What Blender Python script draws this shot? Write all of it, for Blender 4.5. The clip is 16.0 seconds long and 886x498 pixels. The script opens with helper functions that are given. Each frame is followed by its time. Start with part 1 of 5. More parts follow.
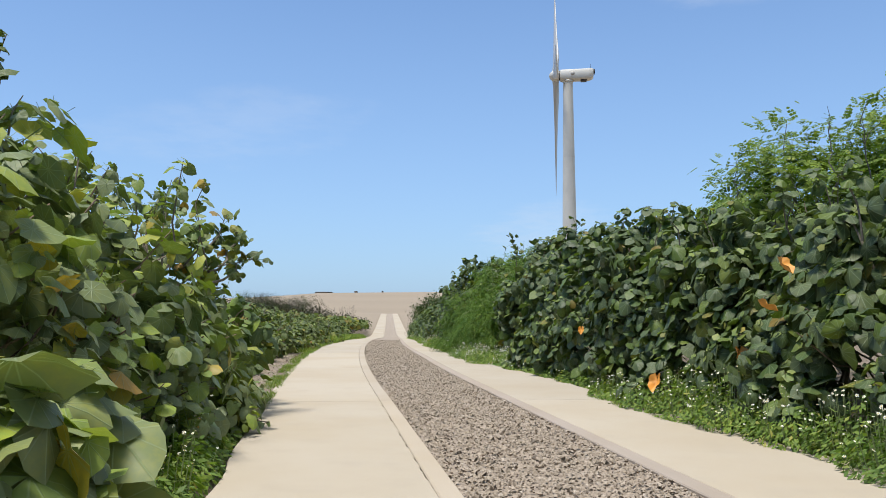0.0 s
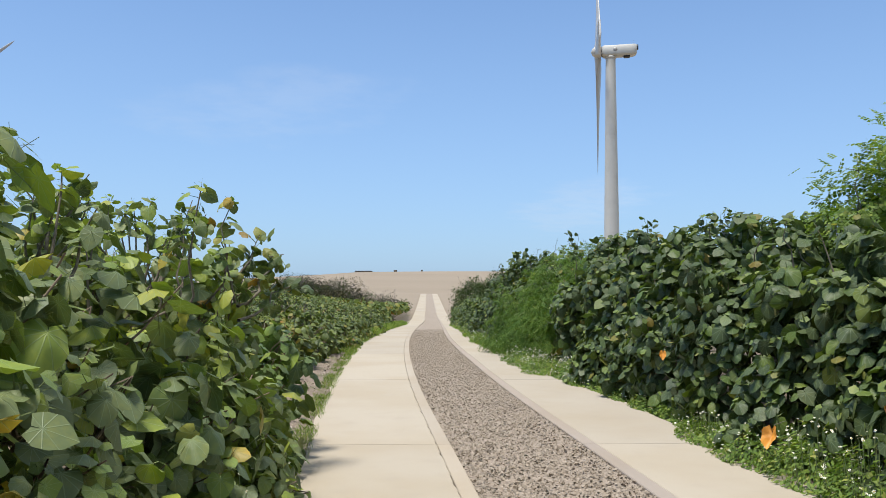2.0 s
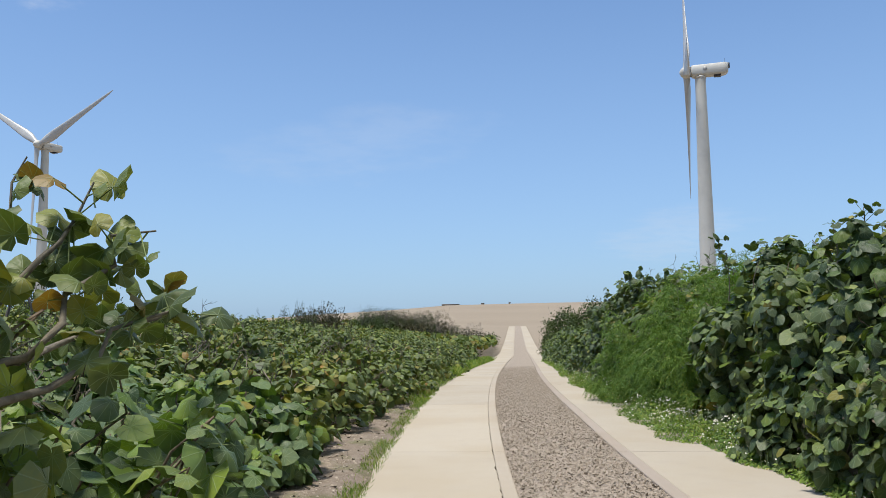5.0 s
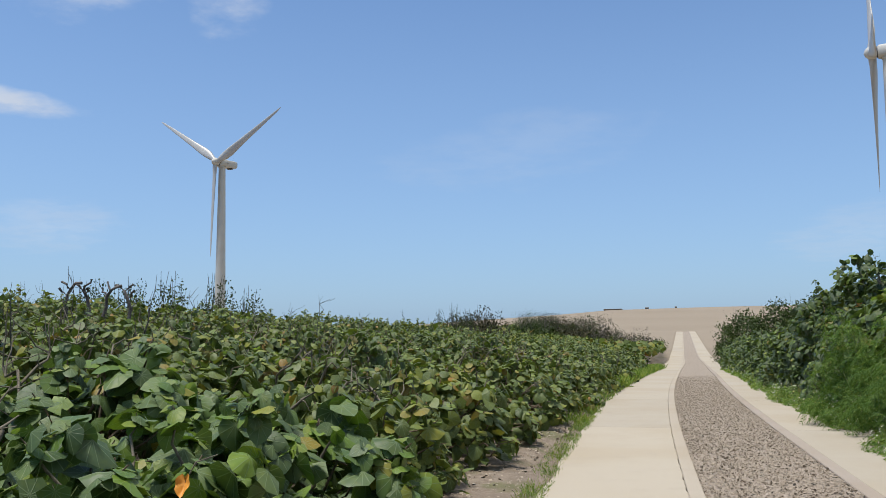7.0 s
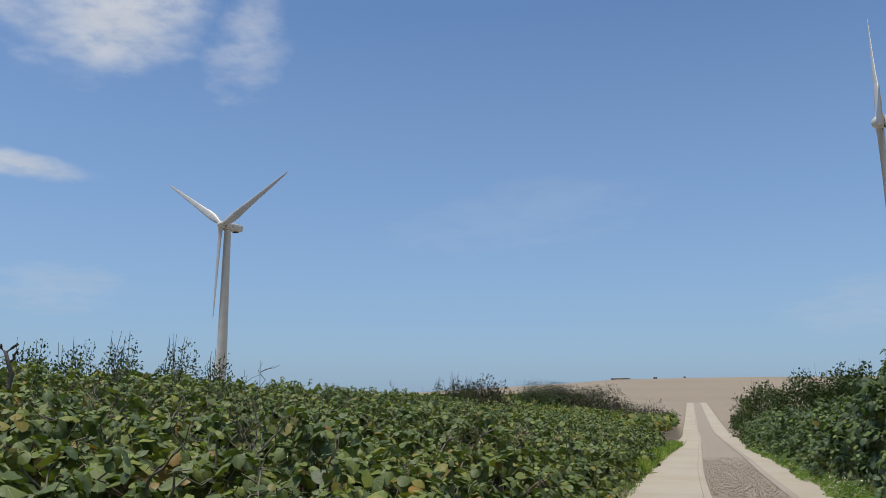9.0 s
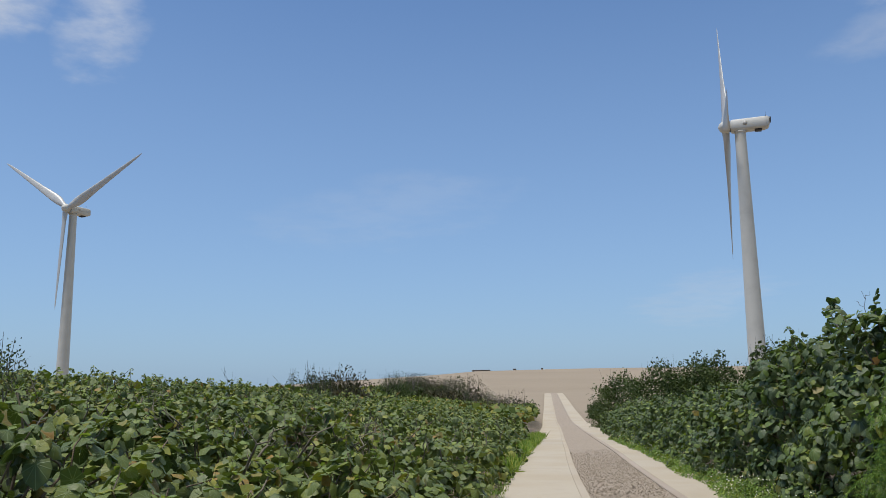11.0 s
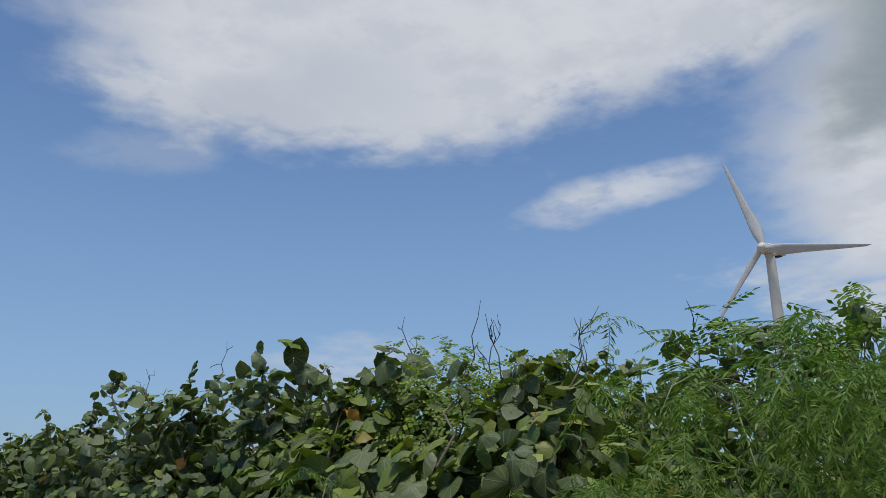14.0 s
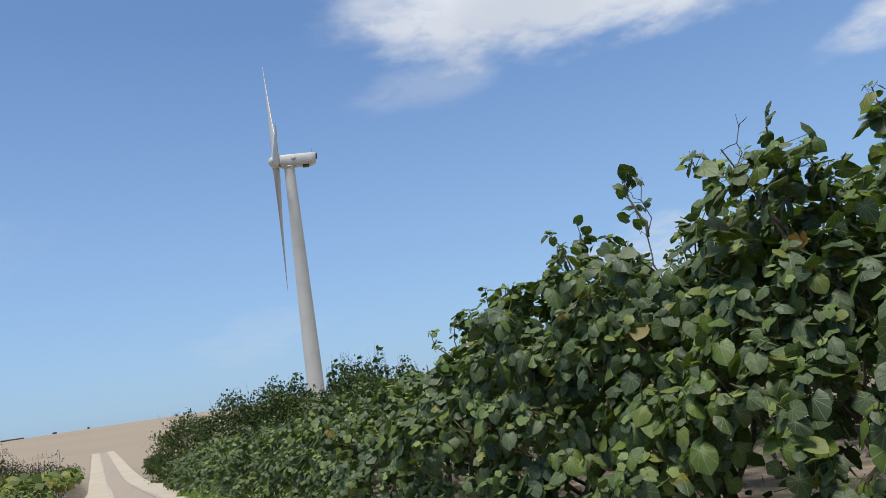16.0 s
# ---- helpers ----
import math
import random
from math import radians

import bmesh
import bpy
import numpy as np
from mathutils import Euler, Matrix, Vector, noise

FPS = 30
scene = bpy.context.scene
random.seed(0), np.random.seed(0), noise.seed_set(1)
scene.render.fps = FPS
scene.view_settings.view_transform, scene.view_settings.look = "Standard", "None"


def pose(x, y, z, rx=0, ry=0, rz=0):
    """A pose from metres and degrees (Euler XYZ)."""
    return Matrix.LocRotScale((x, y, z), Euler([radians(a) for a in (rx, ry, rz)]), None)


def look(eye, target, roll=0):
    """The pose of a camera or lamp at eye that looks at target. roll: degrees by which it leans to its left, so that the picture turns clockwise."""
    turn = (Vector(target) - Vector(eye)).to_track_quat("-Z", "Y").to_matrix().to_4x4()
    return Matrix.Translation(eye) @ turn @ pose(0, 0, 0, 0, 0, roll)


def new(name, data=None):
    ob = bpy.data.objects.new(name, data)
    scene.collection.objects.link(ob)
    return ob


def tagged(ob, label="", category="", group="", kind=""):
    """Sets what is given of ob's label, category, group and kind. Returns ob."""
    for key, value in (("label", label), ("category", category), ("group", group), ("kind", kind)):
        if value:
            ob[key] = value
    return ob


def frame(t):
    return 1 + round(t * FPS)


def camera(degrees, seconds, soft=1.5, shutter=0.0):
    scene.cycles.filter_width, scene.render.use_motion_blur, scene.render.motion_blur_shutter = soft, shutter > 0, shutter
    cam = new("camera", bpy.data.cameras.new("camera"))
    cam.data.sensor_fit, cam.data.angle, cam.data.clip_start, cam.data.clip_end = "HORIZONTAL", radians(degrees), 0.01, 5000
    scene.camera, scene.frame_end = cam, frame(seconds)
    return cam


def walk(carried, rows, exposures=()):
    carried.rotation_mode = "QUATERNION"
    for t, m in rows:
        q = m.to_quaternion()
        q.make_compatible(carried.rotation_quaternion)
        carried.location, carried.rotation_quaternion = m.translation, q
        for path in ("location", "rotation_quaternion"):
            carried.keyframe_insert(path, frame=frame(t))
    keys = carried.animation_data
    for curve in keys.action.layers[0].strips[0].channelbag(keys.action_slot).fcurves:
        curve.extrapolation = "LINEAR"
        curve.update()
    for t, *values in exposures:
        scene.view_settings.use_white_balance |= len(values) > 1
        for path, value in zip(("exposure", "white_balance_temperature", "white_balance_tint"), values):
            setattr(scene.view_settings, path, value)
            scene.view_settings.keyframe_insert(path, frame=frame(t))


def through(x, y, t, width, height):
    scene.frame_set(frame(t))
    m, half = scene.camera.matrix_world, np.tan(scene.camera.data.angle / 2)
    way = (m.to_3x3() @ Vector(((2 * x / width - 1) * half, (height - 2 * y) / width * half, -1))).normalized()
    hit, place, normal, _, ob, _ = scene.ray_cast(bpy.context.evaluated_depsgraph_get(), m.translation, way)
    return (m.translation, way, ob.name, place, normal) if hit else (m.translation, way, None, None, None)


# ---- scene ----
cam = camera(57.2, 16.0, soft=0.65)
METRES, EYE, TILT, LEAN, TURN = 20.0, 0.94, -1.9, 0.0, -5.2
ROWS = [
    (0.0, 0.0, 0.0, 0.0, -0.01, 6.46, -0.08),
    (0.5, 0.0018, 0.0044, 0.0139, 0.66, 5.88, -0.17),
    (1.0, -0.0006, 0.0148, 0.019, 1.21, 5.29, -0.28),
    (1.5, -0.0062, 0.0346, 0.0222, 2.03, 5.1, -0.31),
    (2.0, -0.0124, 0.0569, 0.0254, 2.72, 4.92, -0.34),
    (2.5, -0.0188, 0.0872, 0.0271, 4.75, 6.51, -0.1),
    (3.0, -0.0208, 0.1202, 0.0299, 6.26, 8.06, 0.05),
    (5.5, -0.0289, 0.2892, 0.0314, 10.57, 6.71, 0.49),
    (6.0, -0.035, 0.3241, 0.0315, 12.92, 6.1, 0.6),
    (6.5, -0.0423, 0.3567, 0.031, 15.56, 5.77, 0.53),
    (7.0, -0.0507, 0.3915, 0.0326, 20.17, 7.67, 0.06),
    (7.5, -0.0595, 0.4258, 0.0351, 22.8, 9.19, -0.61),
    (8.0, -0.0682, 0.4597, 0.0395, 23.46, 10.85, -0.98),
    (8.5, -0.0741, 0.4918, 0.042, 22.45, 11.9, -1.02),
    (9.0, -0.0818, 0.5231, 0.0434, 20.49, 12.34, -0.62),
    (11.5, -0.1115, 0.683, 0.0468, 8.31, 11.82, -0.02),
    (12.0, -0.1153, 0.7137, 0.0481, 4.88, 12.29, -0.7),
    (12.5, -0.1155, 0.749, 0.0512, -2.19, 13.91, -1.79),
    (13.0, -0.1104, 0.7803, 0.055, -14.18, 16.07, -1.17),
    (13.5, -0.1049, 0.808, 0.0574, -27.57, 17.2, 0.54),
    (14.0, -0.1013, 0.8336, 0.058, -42.29, 17.34, 2.49),
    (14.5, -0.0998, 0.8641, 0.0582, -54.23, 16.67, 4.17),
    (15.0, -0.0998, 0.8962, 0.056, -52.66, 15.41, 5.66),
    (15.5, -0.1091, 0.9339, 0.053, -35.08, 12.67, 6.25),
    (16.0, -0.1196, 0.9721, 0.0445, -18.71, 12.29, 9.20),
]
walk(cam, [(t, pose(0, 0, EYE, TILT, LEAN, TURN) @ pose(METRES * x, METRES * y, METRES * z, 90 + pitch, roll, yaw)) for t, x, y, z, yaw, pitch, roll in ROWS],
     [(0.0, 0.31), (3.0, 0.28), (6.0, 0.15), (7.0, 0.08), (8.0, -0.1), (9.0, -0.2), (11.5, -0.05), (12.0, -0.03), (12.5, -0.18), (13.0, -0.37), (13.5, -0.34), (14.0, -0.26), (14.5, -0.18), (15.0, -0.09), (15.5, 0.04), (16.0, 0.08)])

# ---- world, sun, exposure ----
SUN_EL, SUN_AZ = 74.0, 230.0          # degrees; azimuth clockwise from +y
sun_dir = Vector((math.sin(radians(SUN_AZ)) * math.cos(radians(SUN_EL)), math.cos(radians(SUN_AZ)) * math.cos(radians(SUN_EL)), math.sin(radians(SUN_EL))))
sun = new("sun", bpy.data.lights.new("sun", "SUN"))
sun.data.energy, sun.data.angle, sun.data.color = 4.25, radians(13), (1.0, 0.95, 0.87)
sun.matrix_world = look(sun_dir * 100, (0, 0, 0))


def ndn(tree, kind, **values):
    n = tree.nodes.new(kind)
    for k, v in values.items():
        n.inputs[k.replace("_", " ")].default_value = v
    return n


def mth(tree, op, a, b=None, c=None, clamp=False):
    n = tree.nodes.new("ShaderNodeMath")
    n.operation, n.use_clamp = op, clamp
    for i, v in enumerate((a, b, c)):
        if v is None:
            continue
        if isinstance(v, (int, float)):
            n.inputs[i].default_value = v
        else:
            tree.links.new(v, n.inputs[i])
    return n.outputs[0]


def vec(tree, op, a, b=None):
    n = tree.nodes.new("ShaderNodeVectorMath")
    n.operation = op
    for i, v in enumerate((a, b)):
        if v is None:
            continue
        if isinstance(v, (tuple, list, Vector)):
            n.inputs[i].default_value = v
        else:
            tree.links.new(v, n.inputs[i])
    return n.outputs["Value"] if op in ("DOT_PRODUCT", "LENGTH") else n.outputs[0]


def remap(tree, v, a, b, c=0.0, d=1.0, smooth=True):
    n = tree.nodes.new("ShaderNodeMapRange")
    n.interpolation_type = "SMOOTHSTEP" if smooth else "LINEAR"
    tree.links.new(v, n.inputs["Value"])
    for k, x in zip(("From Min", "From Max", "To Min", "To Max"), (a, b, c, d)):
        n.inputs[k].default_value = x
    return n.outputs[0]


def mixc(tree, fac, a, b, mode="MIX"):
    n = tree.nodes.new("ShaderNodeMix")
    n.data_type, n.blend_type, n.clamp_factor = "RGBA", mode, True
    for sock, v in ((n.inputs[0], fac), (n.inputs[6], a), (n.inputs[7], b)):
        if isinstance(v, (int, float)):
            sock.default_value = v
        elif isinstance(v, (tuple, list)):
            sock.default_value = (*v[:3], 1)
        else:
            tree.links.new(v, sock)
    return n.outputs[2]


def noise_tex(tree, vector, scale, detail=4, rough=0.55, distort=0.0):
    n = tree.nodes.new("ShaderNodeTexNoise")
    n.inputs["Scale"].default_value, n.inputs["Detail"].default_value = scale, detail
    n.inputs["Roughness"].default_value, n.inputs["Distortion"].default_value = rough, distort
    if vector is not None:
        tree.links.new(vector, n.inputs["Vector"])
    return n.outputs[0]


def az_el(az, el):
    a, e = radians(az), radians(el)
    return (math.sin(a) * math.cos(e), math.cos(a) * math.cos(e), math.sin(e))


def build_world():
    w = bpy.data.worlds.new("sky")
    scene.world = w
    w.use_nodes = True
    t = w.node_tree
    t.nodes.clear()
    sky = t.nodes.new("ShaderNodeTexSky")
    sky.sky_type, sky.sun_disc = "NISHITA", False
    sky.sun_elevation, sky.sun_rotation = radians(SUN_EL), radians(SUN_AZ)
    sky.air_density, sky.dust_density, sky.ozone_density, sky.altitude = 1.0, 1.2, 2.0, 0
    way = t.nodes.new("ShaderNodeTexCoord").outputs["Generated"]
    sep = t.nodes.new("ShaderNodeSeparateXYZ")
    t.links.new(way, sep.inputs[0])
    up = mth(t, "MAXIMUM", sep.outputs[2], 0.0)
    flat = vec(t, "DIVIDE", way, None)
    comb = t.nodes.new("ShaderNodeCombineXYZ")
    den = mth(t, "ADD", up, 0.12)
    for i in range(3):
        t.links.new(den, comb.inputs[i])
    t.links.new(comb.outputs[0], flat.node.inputs[1])
    big = noise_tex(t, flat, 1.9, 5, 0.5)
    fine = noise_tex(t, flat, 6.5, 7, 0.58)
    az = mth(t, "MULTIPLY", mth(t, "ARCTAN2", sep.outputs[0], sep.outputs[1]), 57.2958)
    el = mth(t, "MULTIPLY", mth(t, "ARCSINE", sep.outputs[2]), 57.2958)
    rag = mth(t, "ADD", mth(t, "MULTIPLY", mth(t, "SUBTRACT", big, 0.5), 11.0), mth(t, "MULTIPLY", mth(t, "SUBTRACT", fine, 0.5), 7.0))
    # a broad deck high in the east with a ragged lower edge
    bow = mth(t, "MINIMUM", mth(t, "MULTIPLY", mth(t, "POWER", mth(t, "ABSOLUTE", mth(t, "SUBTRACT", az, 42.0)), 2.0), 0.006), 3.0)
    low = mth(t, "ADD", mth(t, "SUBTRACT", el, bow), mth(t, "MULTIPLY", rag, 0.75))
    deck = mth(t, "MULTIPLY", remap(t, low, 20.9, 24.5), remap(t, mth(t, "ADD", az, mth(t, "MULTIPLY", rag, 1.5)), 16.0, 26.0))
    tear = remap(t, noise_tex(t, flat, 8.0, 6, 0.6), 0.30, 0.56, 0.5, 1.0)
    cover = mth(t, "MULTIPLY", deck, mth(t, "MAXIMUM", tear, remap(t, low, 22.3, 25.6)))

    wall = mth(t, "MULTIPLY", remap(t, mth(t, "ADD", mth(t, "ADD", az, mth(t, "MULTIPLY", rag, 1.2)), mth(t, "MULTIPLY", el, 0.0)), 67.0, 77.0), remap(t, mth(t, "ADD", el, mth(t, "MULTIPLY", rag, 0.6)), 8.0, 14.0))
    cover = mth(t, "MAXIMUM", cover, mth(t, "MULTIPLY", wall, remap(t, az, 130.0, 110.0)))

    def puff(cover, az0, el0, wide, tall, tilt, strength):
        """A loose elongated cloud."""
        u = mth(t, "SUBTRACT", az, az0)
        v = mth(t, "SUBTRACT", mth(t, "SUBTRACT", el, el0), mth(t, "MULTIPLY", u, tilt))
        d = mth(t, "ADD", mth(t, "POWER", mth(t, "ABSOLUTE", mth(t, "DIVIDE", u, wide)), 2.0), mth(t, "POWER", mth(t, "ABSOLUTE", mth(t, "DIVIDE", v, tall)), 2.0))
        d = mth(t, "SUBTRACT", d, mth(t, "MULTIPLY", rag, 0.34))
        return mth(t, "MAXIMUM", cover, mth(t, "MULTIPLY", mth(t, "MULTIPLY", remap(t, d, 1.5, -0.3), tear), strength))
    for spec in ((61.5, 19.2, 7.0, 1.5, 0.16, 0.9), (83, 13.5, 14, 6.0, 0.1, 1.0), (100, 17, 22, 9, 0.0, 0.95), (-40, 25.4, 8.0, 4.4, 0.0, 1.0), (-29.6, 23.4, 3.4, 3.8, 0.35, 0.95),
                 (-46, 14.9, 6.4, 0.9, -0.06, 0.85), (-41, 7.2, 4, 1.6, 0.0, 0.25), (41, 7.8, 6, 2.2, 0.0, 0.55), (27, 22.0, 6, 1.6, 0.1, 0.3), (-8, 13.0, 9, 2.2, 0.1, 0.13), (13, 6.0, 5, 1.6, 0.1, 0.2), (-70, 27, 22, 8, 0.0, 0.7), (90, 27, 20, 12, 0.0, 1.0), (180, 30, 70, 14, 0.0, 0.4)):
        cover = puff(cover, *spec)
    cover = mth(t, "MINIMUM", cover, 1.0, clamp=True)
    # the thick part of the deck is grey below
    grey = mth(t, "MULTIPLY", remap(t, mth(t, "ADD", az, mth(t, "MULTIPLY", rag, 1.0)), 69.0, 81.0), remap(t, mth(t, "ADD", el, mth(t, "MULTIPLY", rag, 0.7)), 17.5, 25.0))
    grey2 = mth(t, "MULTIPLY", remap(t, mth(t, "ADD", az, rag), 83.0, 92.0), remap(t, mth(t, "ADD", el, rag), 11.0, 15.0))
    grey = mth(t, "MAXIMUM", grey, grey2)
    shade = mth(t, "MAXIMUM", remap(t, fine, 0.35, 0.65, 0.0, 0.4), mth(t, "MULTIPLY", remap(t, az, 58.0, 34.0, 0.0, 0.6), remap(t, big, 0.35, 0.6)))
    white = mixc(t, grey, mixc(t, shade, (7.3, 7.6, 8.1), (4.6, 5.1, 6.0)), (3.1, 3.62, 3.9))
    haze = remap(t, sep.outputs[2], 0.0, 0.45, 0.6, 0.12, smooth=False)
    tint = mixc(t, 1.0, sky.outputs[0], (0.80, 1.06, 1.34), "MULTIPLY")
    base = mixc(t, haze, tint, (3.55, 5.15, 7.45))
    col = mixc(t, mth(t, "MULTIPLY", cover, 0.94), base, white)
    bg = t.nodes.new("ShaderNodeBackground")
    bg.inputs["Strength"].default_value = 0.105
    t.links.new(col, bg.inputs["Color"])
    out = t.nodes.new("ShaderNodeOutputWorld")
    t.links.new(bg.outputs[0], out.inputs[0])


build_world()

# ---- materials ----


def material(name):
    m = bpy.data.materials.new(name)
    m.use_nodes = True
    t = m.node_tree
    return m, t, t.nodes["Principled BSDF"]


def link_bump(t, b, height, strength, distance):
    n = t.nodes.new("ShaderNodeBump")
    n.inputs["Strength"].default_value, n.inputs["Distance"].default_value = strength, distance
    t.links.new(height, n.inputs["Height"])
    t.links.new(n.outputs[0], b.inputs["Normal"])


def position(t):
    return t.nodes.new("ShaderNodeNewGeometry").outputs["Position"]


def ramp(t, fac, stops, mode="LINEAR"):
    n = t.nodes.new("ShaderNodeValToRGB")
    n.color_ramp.interpolation = mode
    els = n.color_ramp.elements
    while len(els) < len(stops):
        els.new(0.5)
    for e, (p, c) in zip(els, stops):
        e.position, e.color = p, (*c, 1)
    t.links.new(fac, n.inputs[0])
    return n.outputs[0]


def leaf_material(name, stops, single=False, veins=True, gloss=0.5, through=0.17):
    """Leaves: a shade for each leaf, veins fanning from the stalk, light passing through."""
    m, t, b = material(name)
    g = t.nodes.new("ShaderNodeNewGeometry")
    rnd = t.nodes.new("ShaderNodeObjectInfo").outputs["Random"] if single else g.outputs["Random Per Island"]
    col = ramp(t, rnd, stops)
    blotch = noise_tex(t, g.outputs["Position"], 23.0, 3, 0.6)
    col = mixc(t, remap(t, blotch, 0.42, 0.7, 0.0, 0.6), col, mixc(t, 1.0, col, (1.38, 1.2, 0.85), "MULTIPLY"))
    clump = noise_tex(t, g.outputs["Position"], 0.9, 3, 0.6)
    col = mixc(t, 1.0, col, ramp(t, clump, [(0.3, (0.8, 0.86, 0.95)), (0.7, (1.18, 1.12, 0.92))]), "MULTIPLY")
    if veins:
        uv = t.nodes.new("ShaderNodeUVMap")
        uv.uv_map = "UVMap"
        s = t.nodes.new("ShaderNodeSeparateXYZ")
        t.links.new(uv.outputs[0], s.inputs[0])
        ang = mth(t, "ARCTAN2", s.outputs[0], s.outputs[1])
        rad = vec(t, "LENGTH", uv.outputs[0])
        wide = mth(t, "DIVIDE", 0.012, mth(t, "MAXIMUM", rad, 0.06))
        # the fan has a vein on the midrib and one every 36 degrees
        near = mth(t, "MULTIPLY", mth(t, "ABSOLUTE", mth(t, "SUBTRACT", mth(t, "FRACT", mth(t, "ADD", mth(t, "DIVIDE", ang, 0.62), 0.5)), 0.5)), 0.62)
        line = mth(t, "SUBTRACT", 1.0, mth(t, "DIVIDE", near, mth(t, "MULTIPLY", wide, 1.6)), clamp=True)
        col = mixc(t, mth(t, "MULTIPLY", line, 0.45), col, (0.26, 0.33, 0.19))
        link_bump(t, b, mth(t, "ADD", mth(t, "MULTIPLY", line, -1.0), mth(t, "MULTIPLY", noise_tex(t, uv.outputs[0], 3.0, 1), 1.5)), 0.3, 0.008)
    t.links.new(col, b.inputs["Base Color"])
    b.inputs["Roughness"].default_value = gloss
    b.inputs["Specular IOR Level"].default_value = 0.32 if veins else 0.16
    tr = t.nodes.new("ShaderNodeBsdfTranslucent")
    t.links.new(mixc(t, 1.0, col, (1.3, 1.5, 0.5), "MULTIPLY"), tr.inputs["Color"])
    mix = t.nodes.new("ShaderNodeMixShader")
    mix.inputs[0].default_value = through
    t.links.new(b.outputs[0], mix.inputs[1])
    t.links.new(tr.outputs[0], mix.inputs[2])
    t.links.new(mix.outputs[0], t.nodes["Material Output"].inputs["Surface"])
    return m


HIB = [(0.0, (0.085, 0.138, 0.080)), (0.25, (0.125, 0.186, 0.116)), (0.5, (0.155, 0.222, 0.130)), (0.70, (0.130, 0.218, 0.080)),
       (0.86, (0.195, 0.300, 0.070)), (0.965, (0.235, 0.30, 0.085)), (0.99, (0.29, 0.29, 0.08)), (1.0, (0.33, 0.24, 0.05))]
FIELD = [(0.0, (0.060, 0.100, 0.050)), (0.3, (0.088, 0.138, 0.068)), (0.55, (0.112, 0.168, 0.074)), (0.75, (0.135, 0.195, 0.060)),
         (0.88, (0.195, 0.240, 0.075)), (0.968, (0.18, 0.165, 0.075)), (1.0, (0.25, 0.165, 0.06))]
HIB = [(p, (0.49 * r, 0.475 * g, 0.35 * b)) for p, (r, g, b) in HIB]
FIELD = [(p, (0.98 * r, 0.86 * g, 0.58 * b)) for p, (r, g, b) in FIELD]
mat_hib = leaf_material("hibiscus leaf", HIB)
mat_hib_one = leaf_material("hibiscus leaf single", HIB, single=True)
# paler leaves, brightened further in colour to offset the left hedge's shade
LEFT_LIFTED = [(p, (2.35 * r, 2.05 * g, 2.1 * b)) for p, (r, g, b) in HIB]
mat_left = leaf_material("pale brightened hibiscus leaf", LEFT_LIFTED)
mat_left_one = leaf_material("pale brightened hibiscus leaf single", LEFT_LIFTED, single=True)
NEAR = [(p, (1.42 * r, 1.48 * g, 1.35 * b)) for p, (r, g, b) in HIB]
mat_near = leaf_material("broad field hibiscus leaf", NEAR)
mat_near_one = leaf_material("broad field hibiscus leaf single", NEAR, single=True)
mat_young = leaf_material("young hibiscus leaf", [(0.0, (0.15, 0.21, 0.07)), (0.5, (0.19, 0.255, 0.075)), (0.85, (0.24, 0.29, 0.09)), (1.0, (0.30, 0.27, 0.08))], through=0.3)
mat_field = leaf_material("field hibiscus leaf", FIELD, through=0.16)
mat_field_one = leaf_material("field hibiscus leaf single", FIELD, single=True)
mat_scrub = leaf_material("far scrub leaf", FIELD, veins=False)
mat_feather = leaf_material("feathery leaflet", [(0.0, (0.064, 0.124, 0.030)), (0.5, (0.096, 0.168, 0.040)), (0.9, (0.142, 0.212, 0.052)), (1.0, (0.20, 0.25, 0.08))], veins=False, through=0.34, gloss=0.65)
mat_small = leaf_material("small bright leaf", [(0.0, (0.05, 0.105, 0.026)), (0.5, (0.085, 0.16, 0.038)), (0.9, (0.15, 0.23, 0.05)), (1.0, (0.23, 0.25, 0.07))], veins=False, through=0.28)
mat_olive = leaf_material("olive tree leaf", [(0.0, (0.085, 0.135, 0.03)), (0.5, (0.135, 0.205, 0.045)), (0.88, (0.20, 0.275, 0.065)), (1.0, (0.27, 0.30, 0.09))], veins=False, through=0.32)
mat_bidens = leaf_material("flowering weed leaf", [(0.0, (0.085, 0.145, 0.034)), (0.5, (0.135, 0.212, 0.048)), (0.9, (0.20, 0.27, 0.066)), (1.0, (0.29, 0.29, 0.09))], veins=False, through=0.3)
mat_dark = leaf_material("dark olive needle", [(0.0, (0.040, 0.060, 0.020)), (0.5, (0.053, 0.078, 0.025)), (1.0, (0.070, 0.096, 0.032))], veins=False, through=0.1)
mat_brown_weed = leaf_material("dry brown weed", [(0.0, (0.036, 0.038, 0.022)), (0.5, (0.058, 0.056, 0.032)), (1.0, (0.092, 0.08, 0.048))], veins=False, through=0.1)
mat_grass = leaf_material("grass blade", [(0.0, (0.10, 0.18, 0.04)), (0.6, (0.16, 0.25, 0.05)), (1.0, (0.28, 0.30, 0.09))], veins=False, through=0.25)


def bark_material(name, c1, c2):
    m, t, b = material(name)
    p = position(t)
    n = noise_tex(t, p, 30, 5, 0.65)
    t.links.new(mixc(t, remap(t, n, 0.3, 0.7), c1, c2), b.inputs["Base Color"])
    b.inputs["Roughness"].default_value = 0.85
    link_bump(t, b, n, 0.5, 0.01)
    return m


